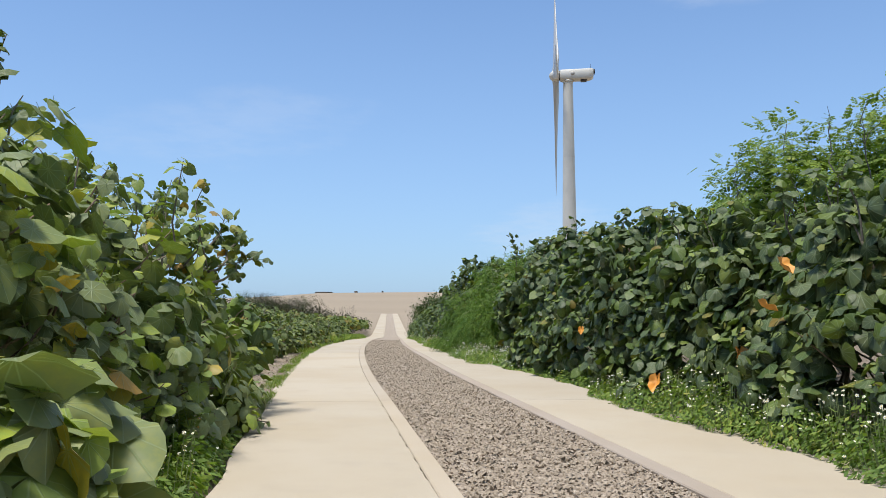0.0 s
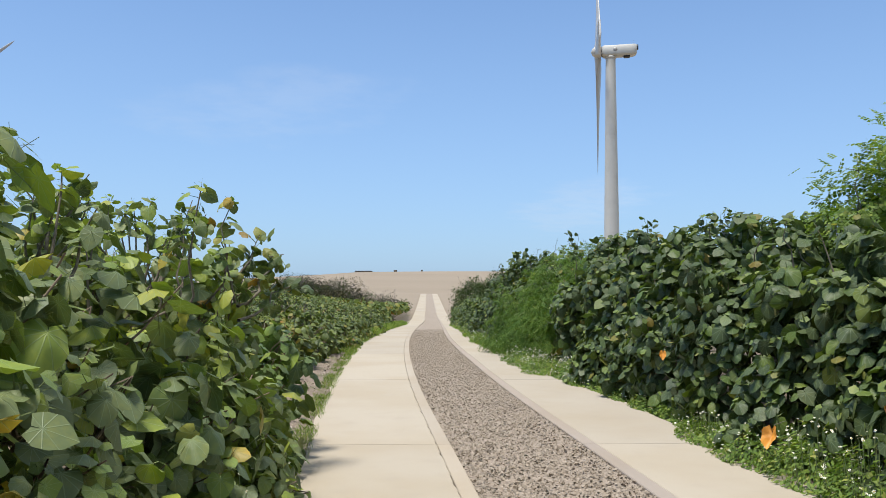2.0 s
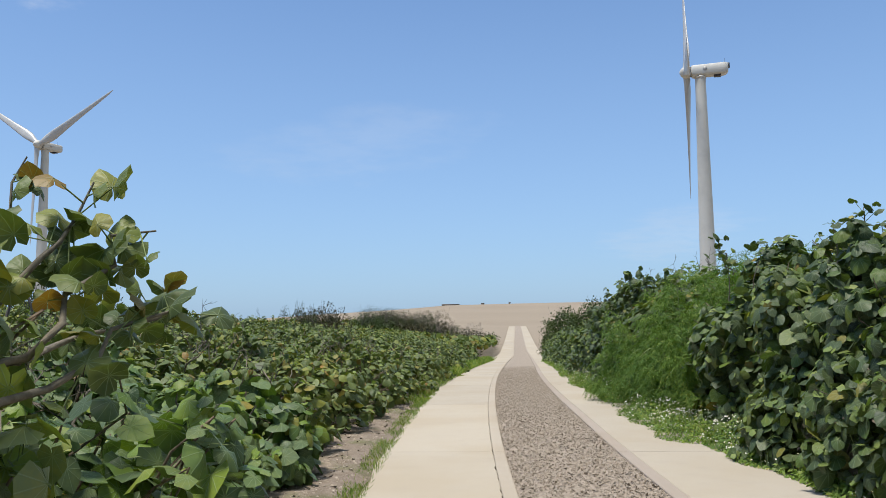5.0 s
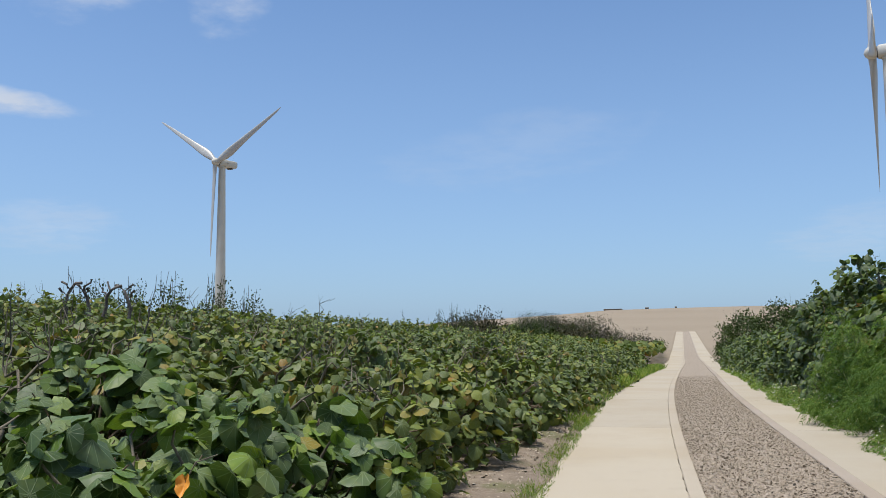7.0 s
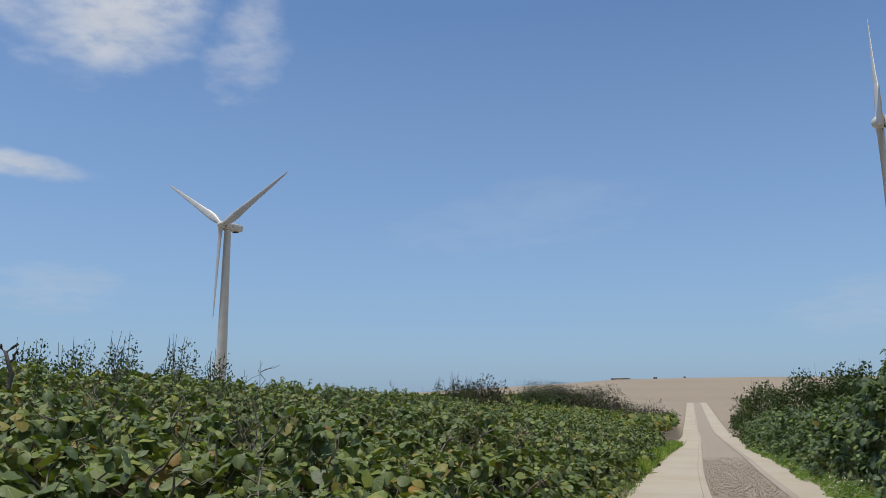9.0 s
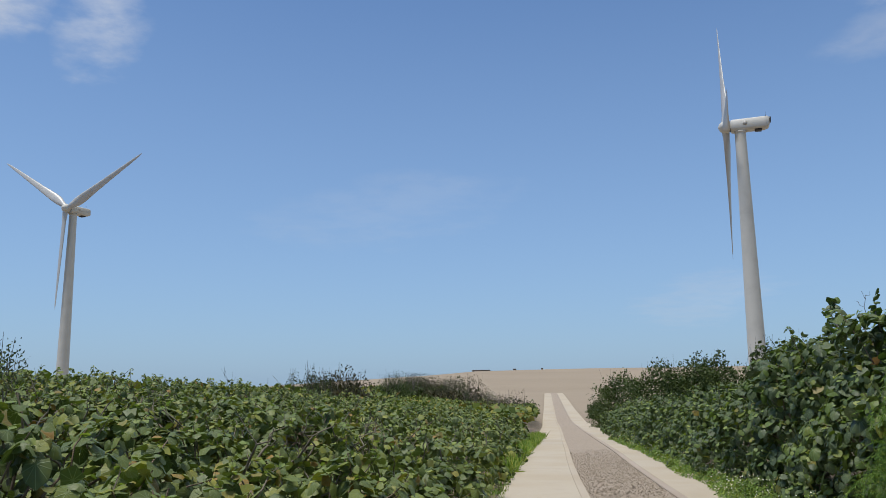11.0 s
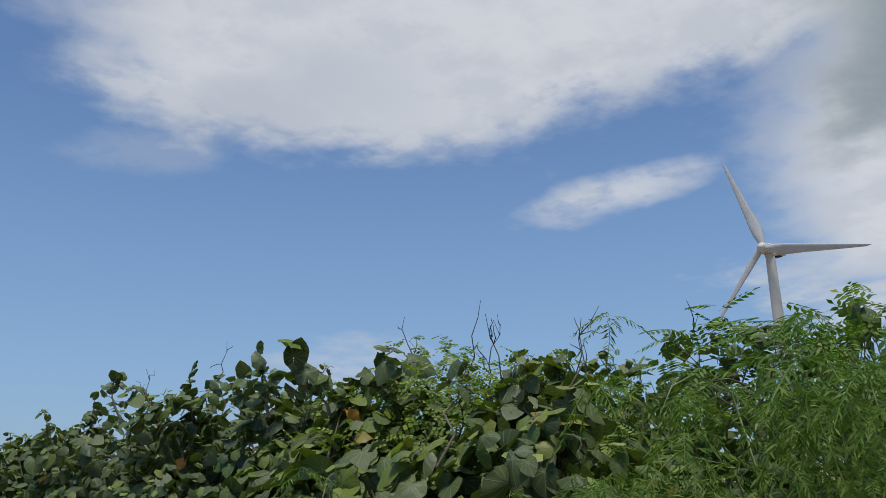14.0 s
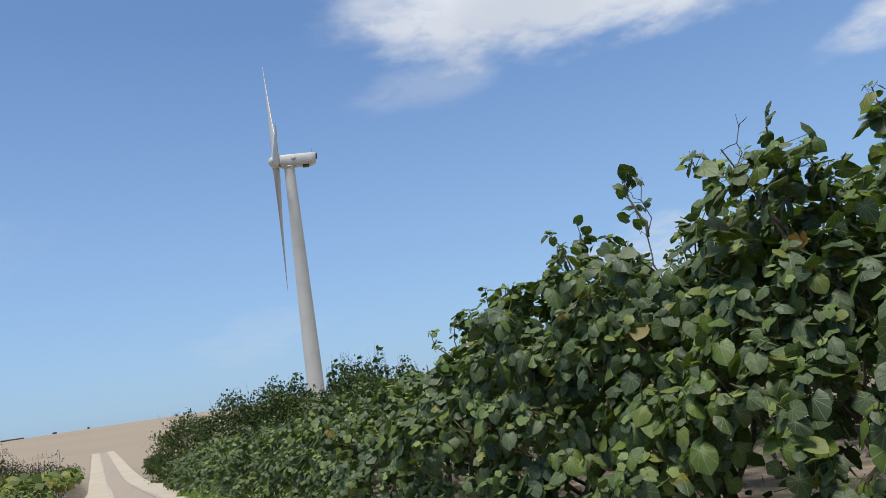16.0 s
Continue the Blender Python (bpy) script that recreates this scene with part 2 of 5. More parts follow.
mat_stem = bark_material("brown stem", (0.10, 0.085, 0.06), (0.19, 0.165, 0.12))
mat_branch = bark_material("brown branch", (0.11, 0.078, 0.052), (0.23, 0.175, 0.12))
mat_green_stem = bark_material("green stem", (0.13, 0.18, 0.06), (0.2, 0.24, 0.09))
mat_twig = bark_material("bare twig", (0.05, 0.045, 0.042), (0.12, 0.105, 0.095))


def concrete_material(name, tone):
    m, t, b = material(name)
    p = position(t)
    grain = noise_tex(t, p, 140, 3, 0.7)
    mid = noise_tex(t, p, 3.1, 5, 0.6)
    wide = noise_tex(t, p, 0.55, 4, 0.55)
    oi = t.nodes.new("ShaderNodeObjectInfo").outputs["Random"]
    col = mixc(t, remap(t, wide, 0.35, 0.68), tone, tuple(v * k for v, k in zip(tone, (0.93, 0.90, 0.84))))
    col = mixc(t, remap(t, mid, 0.5, 0.8, 0.0, 0.4), col, tuple(v * 0.82 for v in tone))
    col = mixc(t, remap(t, grain, 0.35, 0.7, 0.0, 0.3), col, tuple(v * 0.80 for v in tone))
    col = mixc(t, 1.0, col, ramp(t, oi, [(0.0, (0.95, 0.95, 0.95)), (1.0, (1.03, 1.02, 1.0))]), "MULTIPLY")
    t.links.new(col, b.inputs["Base Color"])
    b.inputs["Roughness"].default_value = 0.9
    b.inputs["Specular IOR Level"].default_value = 0.25
    link_bump(t, b, mth(t, "ADD", grain, mth(t, "MULTIPLY", mid, 0.8)), 0.25, 0.006)
    return m


mat_slab = concrete_material("pale concrete", (0.41, 0.36, 0.288))
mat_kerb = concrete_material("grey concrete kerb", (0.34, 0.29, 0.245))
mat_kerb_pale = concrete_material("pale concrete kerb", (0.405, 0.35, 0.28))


def stone_material():
    m, t, b = material("gravel stone")
    g = t.nodes.new("ShaderNodeNewGeometry")
    col = ramp(t, g.outputs["Random Per Island"], [(0.0, (0.254, 0.205, 0.152)), (0.3, (0.295, 0.242, 0.180)), (0.6, (0.336, 0.275, 0.209)), (0.85, (0.369, 0.307, 0.238)), (1.0, (0.418, 0.353, 0.283))])
    n = noise_tex(t, g.outputs["Position"], 160, 3, 0.6)
    t.links.new(mixc(t, remap(t, n, 0.4, 0.7, 0, 0.15), col, (0.164, 0.139, 0.115)), b.inputs["Base Color"])
    b.inputs["Roughness"].default_value = 0.88
    return m


mat_stone = stone_material()


def gravel_bed_material():
    m, t, b = material("gravel bed")
    p = position(t)
    v = t.nodes.new("ShaderNodeTexVoronoi")
    v.inputs["Scale"].default_value = 62
    t.links.new(p, v.inputs["Vector"])
    s = t.nodes.new("ShaderNodeSeparateColor")
    t.links.new(v.outputs["Color"], s.inputs[0])
    col = ramp(t, s.outputs[0], [(0.0, (0.221, 0.176, 0.131)), (0.4, (0.275, 0.221, 0.168)), (0.8, (0.320, 0.262, 0.201)), (1.0, (0.377, 0.312, 0.246))])
    col = mixc(t, remap(t, noise_tex(t, p, 9.0, 5, 0.7), 0.42, 0.62, 0, 0.25), col, (0.205, 0.168, 0.127))
    t.links.new(col, b.inputs["Base Color"])
    b.inputs["Roughness"].default_value = 0.9
    link_bump(t, b, v.outputs["Distance"], -0.16, 0.008)
    return m


mat_bed = gravel_bed_material()


def ground_material():
    """Earth near the road, pale sand on the dune."""
    m, t, b = material("earth and sand")
    p = position(t)
    s = t.nodes.new("ShaderNodeSeparateXYZ")
    t.links.new(p, s.inputs[0])
    n1, n2, n3 = noise_tex(t, p, 0.35, 5), noise_tex(t, p, 6, 6, 0.65), noise_tex(t, p, 60, 3, 0.7)
    earth = ramp(t, n2, [(0.3, (0.139, 0.107, 0.078)), (0.55, (0.221, 0.176, 0.135)), (0.75, (0.295, 0.246, 0.193))])
    earth = mixc(t, remap(t, n3, 0.45, 0.7, 0, 0.5), earth, (0.344, 0.295, 0.246))
    moss = mixc(t, remap(t, noise_tex(t, p, 1.3, 5, 0.6), 0.5, 0.66, 0, 0.6), earth, (0.107, 0.123, 0.041))
    far = noise_tex(t, p, 0.02, 5, 0.6)
    sand = ramp(t, far, [(0.3, (0.246, 0.201, 0.149)), (0.6, (0.275, 0.226, 0.170)), (0.8, (0.234, 0.197, 0.143))])
    sand = mixc(t, remap(t, n1, 0.4, 0.75, 0, 0.3), sand, (0.246, 0.201, 0.148))
    where = mth(t, "ADD", s.outputs[1], mth(t, "MULTIPLY", mth(t, "SUBTRACT", n1, 0.5), 60))
    t.links.new(mixc(t, remap(t, where, 75, 120), moss, sand), b.inputs["Base Color"])
    b.inputs["Roughness"].default_value = 0.95
    b.inputs["Specular IOR Level"].default_value = 0.15
    link_bump(t, b, mth(t, "ADD", n2, mth(t, "MULTIPLY", n3, 0.5)), 0.7, 0.03)
    return m


mat_ground = ground_material()


def plain_material(name, col, rough, metal=0.0, streak=0.08, scale=1.2):
    m, t, b = material(name)
    p = position(t)
    n = noise_tex(t, p, scale, 5, 0.6)
    n2 = noise_tex(t, p, scale * 18, 3, 0.6)
    c = mixc(t, remap(t, n, 0.4, 0.75, 0, 1), col, tuple(v * (1 - streak) for v in col))
    t.links.new(mixc(t, remap(t, n2, 0.5, 0.8, 0, 0.5), c, tuple(v * (1 - streak) for v in col)), b.inputs["Base Color"])
    b.inputs["Roughness"].default_value, b.inputs["Metallic"].default_value = rough, metal
    return m


mat_tower = plain_material("off-white turbine paint", (0.50, 0.485, 0.44), 0.5, streak=0.12, scale=0.25)
# blade grey includes the shade of backlit blades, so darker than the tower
mat_blade = plain_material("shaded grey-white blade", (0.42, 0.42, 0.41), 0.38, streak=0.1, scale=0.3)
mat_emblem = plain_material("faded grey emblem", (0.36, 0.345, 0.32), 0.5)
mat_vent = plain_material("dark vent", (0.03, 0.03, 0.035), 0.6)
mat_petal = plain_material("white petal", (0.78, 0.78, 0.66), 0.6, streak=0.05)
mat_eye = plain_material("yellow flower disc", (0.62, 0.42, 0.05), 0.7)
# timber tone lightened to put distance haze into the colour
mat_shed = plain_material("hazed weathered dark timber", (0.17, 0.145, 0.12), 0.8, streak=0.3)

# ---- mesh helpers ----


def mesh_np(name, V, F, mat=None, uv=None, smooth=True):
    """A mesh from vertex rows and equal-sided face rows."""
    V, F = np.asarray(V, np.float32), np.asarray(F, np.int32)
    me = bpy.data.meshes.new(name)
    k = F.shape[1]
    me.vertices.add(len(V))
    me.vertices.foreach_set("co", V.ravel())
    me.loops.add(F.size)
    me.loops.foreach_set("vertex_index", F.ravel())
    me.polygons.add(len(F))
    me.polygons.foreach_set("loop_start", np.arange(0, F.size, k, dtype=np.int32))
    me.polygons.foreach_set("loop_total", np.full(len(F), k, np.int32))
    if uv is not None:
        layer = me.uv_layers.new(name="UVMap")
        layer.data.foreach_set("uv", np.asarray(uv, np.float32)[F.ravel()].ravel())
    me.update(calc_edges=True)
    me.polygons.foreach_set("use_smooth", np.full(len(F), smooth))
    if mat:
        me.materials.append(mat)
    return me


def child(name, me, parent, label="", kind=""):
    ob = new(name, me)
    ob.parent = parent
    return tagged(ob, label, kind=kind)


def part(name, bm, mat, parent, label=""):
    me = bpy.data.meshes.new(name)
    bm.to_mesh(me)
    bm.free()
    for p in me.polygons:
        p.use_smooth = len(p.vertices) == 4
    me.materials.append(mat)
    return child(name, me, parent, label)


def thing(name, at, label, category, group="", kind=""):
    ob = new(name)
    ob.location = at
    ob.empty_display_size = 0.2
    return tagged(ob, label, category, group, kind)


def unit(a):
    return a / np.maximum(np.linalg.norm(a, axis=-1, keepdims=True), 1e-9)


def scatter(name, template, P, N, T, S, mat, offset=(0, 0, 0)):
    """One mesh of many copies of a small template (verts, tris, uv): place, normal, tip direction and size for each."""
    tv, tf, tuv = template
    N = unit(np.asarray(N, float))
    T = np.asarray(T, float)
    T = unit(T - N * np.sum(T * N, axis=1, keepdims=True))
    X = np.cross(T, N)
    S = np.asarray(S, float)[:, None, None]
    V = (X[:, None, :] * tv[None, :, 0:1] + T[:, None, :] * tv[None, :, 1:2] + N[:, None, :] * tv[None, :, 2:3]) * S + (np.asarray(P) - np.asarray(offset))[:, None, :]
    n, k = len(P), len(tv)
    F = tf[None] + (np.arange(n) * k)[:, None, None]
    return mesh_np(name, V.reshape(-1, 3), F.reshape(-1, tf.shape[1]), mat, np.tile(tuv, (n, 1)))


def heart_leaf(rim_steps, rings, cup=0.20, fold=0.10, wave=0.05):
    """A round heart-shaped leaf about one unit wide, stalk end at the origin, tip along +y."""
    rim = []
    for k in range(rim_steps + 1):
        a = 0.975 * math.pi * (1 - 2 * k / rim_steps)
        q = abs(a) / math.pi                      # 0 at the tip, 1 at the notch
        r = 0.56 - 0.06 * q + 0.12 * max(0, 1 - q * 6) - 0.26 * max(0, (q - 0.84) / 0.14) ** 2
        rim.append((math.sin(a) * r, math.cos(a) * r + 0.20 * (1 - q)))

    def lift(x, y, u):
        a = math.atan2(x, y + 1e-6)
        return -cup * (x * x + y * y) + fold * abs(x) * (1 - 0.4 * u) + wave * math.cos(a * 5.07) * u * u
    pts, tris = [(0, 0, 0)], []
    n = len(rim)
    for ring in range(1, rings + 1):
        u = ring / rings
        pts += [(x * u, y * u, lift(x * u, y * u, u)) for x, y in rim]
    for i in range(n - 1):
        tris.append((0, i + 1, i + 2))
        for ring in range(1, rings):
            a, b = (ring - 1) * n + i + 1, ring * n + i + 1
            tris += [(a, b, b + 1), (a, b + 1, a + 1)]
    v = np.array(pts)
    return v, np.array(tris)[:, ::-1], v[:, :2].copy()


def lance_leaf(width=0.4, droop=0.15):
    v = np.array([(0, 0, 0), (width / 2, 0.35, 0.03), (-width / 2, 0.35, 0.03), (width * 0.36, 0.7, -droop * 0.4), (-width * 0.36, 0.7, -droop * 0.4), (0, 1, -droop)])
    f = np.array([(0, 1, 2), (2, 1, 3), (2, 3, 4), (4, 3, 5)])
    return v, f, v[:, :2].copy()


def quad_leaf(width=0.9):
    v = np.array([(0, 0, 0), (width / 2, 0.45, -0.05), (0, 1, -0.12), (-width / 2, 0.45, -0.05)])
    return v, np.array([(0, 1, 2), (0, 2, 3)]), v[:, :2].copy()


def feather_frond(seed, blades=34, sag=0.6):
    """An arching wand one unit long: a thin rib with narrow drooping leaflets on both sides."""
    rng = np.random.default_rng(seed)
    V, F = [], []
    for k in range(blades):
        y = 0.14 + 0.86 * k / (blades - 1)
        s = 1 if k % 2 else -1
        o = np.array((0, y, -sag * y * y))
        d = unit(np.array((s * (0.75 + rng.normal(0, 0.2)), 0.55 + rng.normal(0, 0.2), -0.45 + rng.normal(0, 0.25))))
        w = unit(np.cross(d, rng.normal(0, 1, 3))) * 0.019
        ln = (0.16 + 0.09 * rng.random()) * (1.1 - 0.5 * abs(y - 0.45))
        m = o + d * ln * 0.45
        i = len(V)
        V += [tuple(o), tuple(m + w), tuple(o + d * ln + (0, 0, -0.02)), tuple(m - w)]
        F += [(i, i + 1, i + 2), (i, i + 2, i + 3)]
    for k in range(5):
        y0, y1 = k / 5, (k + 1) / 5
        i = len(V)
        V += [(-0.009, y0, -sag * y0 * y0), (0.009, y0, -sag * y0 * y0), (0.006, y1, -sag * y1 * y1), (-0.006, y1, -sag * y1 * y1)]
        F += [(i, i + 1, i + 2), (i, i + 2, i + 3)]
    v = np.array(V)
    return v, np.array(F), v[:, :2].copy()


def once_pinnate(pairs=4, width=0.17):
    """A spray with simple paired leaflets and one at the end."""
    V, F = [], []
    for k in range(pairs + 1):
        y = 0.15 + 0.75 * k / pairs
        for s in ((-1, 1) if k < pairs else (0,)):
            d = Vector((s * 0.9, 0.55 if s else 1, -0.1)).normalized()
            ln = 0.30 * (1 - 0.3 * abs(k / pairs - 0.4))
            side = d.cross(Vector((0, 0, 1))).normalized() * width * 0.5
            o = Vector((0, y, -0.15 * y * y))
            i = len(V)
            V += [tuple(o), tuple(o + d * ln * 0.5 + side), tuple(o + d * ln + Vector((0, 0, -0.04))), tuple(o + d * ln * 0.5 - side)]
            F += [(i, i + 1, i + 2), (i, i + 2, i + 3)]
    i = len(V)
    V += [(-0.006, 0, 0), (0.006, 0, 0), (0.004, 0.9, -0.12), (-0.004, 0.9, -0.12)]
    F += [(i, i + 1, i + 2), (i, i + 2, i + 3)]
    v = np.array(V)
    return v, np.array(F), v[:, :2].copy()


LEAF_DROOP, LEAF_DROOP_LOW = heart_leaf(8, 1, cup=0.55, fold=-0.36, wave=0.06), heart_leaf(5, 1, cup=0.5, fold=-0.25, wave=0.04)
LEAF_MID, LEAF_MID_DROOP = heart_leaf(10, 1, wave=0.03), heart_leaf(10, 1, cup=0.55, fold=-0.36, wave=0.07)
STICK = (np.array([(-0.02, 0, 0), (0.02, 0, 0), (0.012, 1, 0.05), (-0.012, 1, 0.05)]), np.array([(0, 1, 2), (0, 2, 3)]), np.zeros((4, 2)))
LEAF, LEAF_LOW, QUAD = heart_leaf(8, 1, wave=0.04), heart_leaf(5, 1, wave=0.04), quad_leaf()
LEAF_FINE, LEAF_FINE_DROOP = heart_leaf(16, 2, cup=0.4, fold=-0.08, wave=0.055), heart_leaf(16, 2, cup=0.6, fold=-0.38, wave=0.075)
FEATHERS, SPRAY, SPRAY_WIDE = [feather_frond(k, 21, 0.45 + 0.15 * k) for k in range(3)], once_pinnate(5, 0.12), once_pinnate(3, 0.26)


def tube(points, radii, sides=6):
    pts = [Vector(p) for p in points]
    V, F = [], []
    for i, (p, r) in enumerate(zip(pts, radii)):
        d = (pts[min(i + 1, len(pts) - 1)] - pts[max(i - 1, 0)]).normalized()
        a = d.orthogonal().normalized()
        b = d.cross(a)
        for k in range(sides):
            q = 2 * math.pi * k / sides
            V.append(tuple(p + (a * math.cos(q) + b * math.sin(q)) * r))
    for i in range(len(pts) - 1):
        for k in range(sides):
            F.append((i * sides + k, i * sides + (k + 1) % sides, (i + 1) * sides + (k + 1) % sides, (i + 1) * sides + k))
    return V, F


def join_tubes(tubes):
    V, F = [], []
    for v, f in tubes:
        n = len(V)
        V += v
        F += [tuple(i + n for i in q) for q in f]
    return np.array(V), np.array(F)


def wander(rng, a, b, steps, amount):
    a, b = np.array(a, float), np.array(b, float)
    ln = np.linalg.norm(b - a)
    return [tuple(a + (b - a) * i / steps + (rng.normal(0, amount * ln, 3) if 0 < i < steps else 0)) for i in range(steps + 1)]


# ---- the lie of the land ----
CENTRE_Y = [-12, 0, 4.2, 8.5, 13, 19, 26, 32, 38, 46, 56, 73, 92, 112, 160, 190]
CENTRE_X = [1.75, 1.32, 1.08, 0.87, 0.63, 0.50, 0.51, 0.64, 0.85, 1.09, 1.45, 2.0, 2.38, 2.9, 4.05, 4.75]
PROFILE_Y = [-400, 18, 28, 36, 46, 64, 84, 110, 150, 190, 205, 260, 420, 520, 700, 4000]
PROFILE_Z = [0.0, 0.0, -0.12, -0.24, -0.48, -0.95, -1.30, -0.95, 0.05, 0.98, 1.1, 4.3, 12.3, 12.7, 6.0, 0.0]


def ease(y, xs, ys, width):
    return sum(np.interp(y + width * k, xs, ys) for k in (-1, -0.66, -0.33, 0, 0.33, 0.66, 1)) / 7


def centre(y):
    return ease(y, CENTRE_Y, CENTRE_X, 2.5)


def profile(y):
    return ease(y, PROFILE_Y, PROFILE_Z, np.clip(np.asarray(y) * 0.06, 1, 30))


def ground(x, y):
    x, y = np.asarray(x, float), np.asarray(y, float)
    z = profile(y)
    off = x - centre(np.clip(y, -12, 190))
    left = np.clip((-off - 3.2) / 14, 0, 1)
    z = z + np.where(y < 150, 1, np.clip((230 - y) / 80, 0, 1)) * left * left * (3 - 2 * left) * 0.9
    # the dune sinks away to the west
    dune = np.clip((y - 200) / 150, 0, 1)
    bearing = x / np.maximum(y, 50)
    z = z - dune * np.clip((-bearing - 0.06) / 0.30, 0, 1) * 8.5
    ripple = np.sin(x * 0.021 + y * 0.013) * 0.5 + np.sin(x * 0.047 - y * 0.031 + 1.3) * 0.25
    return z + dune * ripple * 0.9


def build_ground():
    xs = np.unique(np.concatenate([np.linspace(-8, 8, 65), np.linspace(-60, 60, 81), np.linspace(-600, 600, 61), np.linspace(-3500, 3500, 29)]).round(3))
    ys = np.unique(np.concatenate([np.linspace(-10, 60, 71), np.linspace(60, 240, 61), np.linspace(240, 760, 66), np.linspace(-800, -10, 12), np.linspace(760, 3800, 20)]).round(3))
    X, Y = np.meshgrid(xs, ys)
    Z = ground(X, Y)
    off = np.abs(X - centre(np.clip(Y, -12, 190)))
    Z = Z - np.where((off < 2.05) & (Y < 191), 0.10, 0.0)
    nx, ny = len(xs), len(ys)
    i = np.arange(nx * ny).reshape(ny, nx)
    F = np.stack([i[:-1, :-1], i[:-1, 1:], i[1:, 1:], i[1:, :-1]], -1).reshape(-1, 4)
    ob = new("ground", mesh_np("ground", np.stack([X, Y, Z], -1).reshape(-1, 3), F, mat_ground))
    tagged(ob, "brown earth beside the path rising to a pale sand dune", "ground", kind="structure")


build_ground()

GRAVEL, KERB, STRIP = 0.605, 0.125, 1.17   # half width of gravel, kerb width, strip width
JOINT = 5.45


def box_along(x0, x1, y0, y1, top, depth, bevel, steps, side):
    """A slab that follows the path between two stations; x0, x1 are offsets from the path's middle."""
    ys = np.linspace(y0, y1, steps + 1)
    c, z = centre(ys), profile(ys)
    ring = [(x0, -depth), (x0, -bevel), (x0 + bevel, 0), (x1 - bevel, 0), (x1, -bevel), (x1, -depth)]
    V, F = [], []
    for j, y in enumerate(ys):
        wob = 0.02 * math.sin(y * 1.7) + 0.012 * math.sin(y * 4.1 + 1)
        for k, (dx, dz) in enumerate(ring):
            crack = max(0.0, math.sin(y * 9.1 + side) * math.sin(y * 3.7) + 0.6 * math.sin(y * 23.0 + 2)) * ((0.011 if side < 0 else 0.003) if y < 25 else 0.0)
            edge = wob if (side < 0 and k < 3) or (side > 0 and k > 2) else side * crack
            V.append((c[j] + dx + (edge if abs(side) else 0), y, z[j] + top + dz))
    n = len(ring)
    for j in range(steps):
        for k in range(n - 1):
            a = j * n + k
            F.append((a, a + n, a + n + 1, a + 1))
    for j in (0, steps):
        a = j * n
        F.append((a, a + 1, a + 4, a + 5) if j == 0 else (a + 5, a + 4, a + 1, a))
        F.append((a + 1, a + 2, a + 3, a + 4) if j == 0 else (a + 4, a + 3, a + 2, a + 1))
    return np.array(V), np.array(F)


def build_path():
    bed_y = np.concatenate([np.linspace(-9, 30, 118), np.linspace(31, 190, 107)])
    c, z = centre(bed_y), profile(bed_y)
    V = np.concatenate([np.stack([c + dx, bed_y, z + dz], -1) for dx, dz in ((-GRAVEL - 0.02, 0.004), (0, 0.016), (GRAVEL + 0.02, 0.004))])
    n = len(bed_y)
    i = np.arange(n - 1)
    F = np.concatenate([np.stack([i + a, i + a + n, i + a + n + 1, i + a + 1], -1)[:, ::-1] for a in (0, n)])
    path = tagged(new("path", mesh_np("path", V, F, mat_bed)), "gravel strip between two pale concrete wheel tracks", "path", kind="structure")
    starts = np.arange(8.62 - 3 * JOINT, 190, JOINT)
    for y0 in starts:
        y1 = min(y0 + JOINT, 190) - 0.008
        steps = 64 if 0 < y0 < 25 else 16 if y0 < 40 else 6
        for side in (-1, 1):
            a, b = GRAVEL + KERB + 0.0015, GRAVEL + KERB + STRIP
            x0, x1 = (-b, -a) if side < 0 else (a, b)
            child("slab", mesh_np("slab", *box_along(x0, x1, y0, y1, 0.03, 0.16, 0.006, steps, side), mat_slab, smooth=False), path)
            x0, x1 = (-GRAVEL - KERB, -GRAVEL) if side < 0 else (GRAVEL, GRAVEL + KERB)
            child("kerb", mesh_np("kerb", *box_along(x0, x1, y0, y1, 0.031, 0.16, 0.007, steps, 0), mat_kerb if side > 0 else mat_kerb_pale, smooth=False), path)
    return path


path = build_path()


def pebble_template(whole=True):
    v = np.array([(1, 0, 0.1), (0.3, 0.9, -0.1), (-0.75, 0.6, 0.15), (-0.8, -0.55, -0.1), (0.25, -0.95, 0.1), (0.15, 0.1, 0.75), (-0.1, 0, -0.6)])
    f = [(i, (i + 1) % 5, 5) for i in range(5)] + [((i + 1) % 5, i, 6) for i in range(5)][:4 if whole else 0]
    return v, np.array(f), v[:, :2].copy()


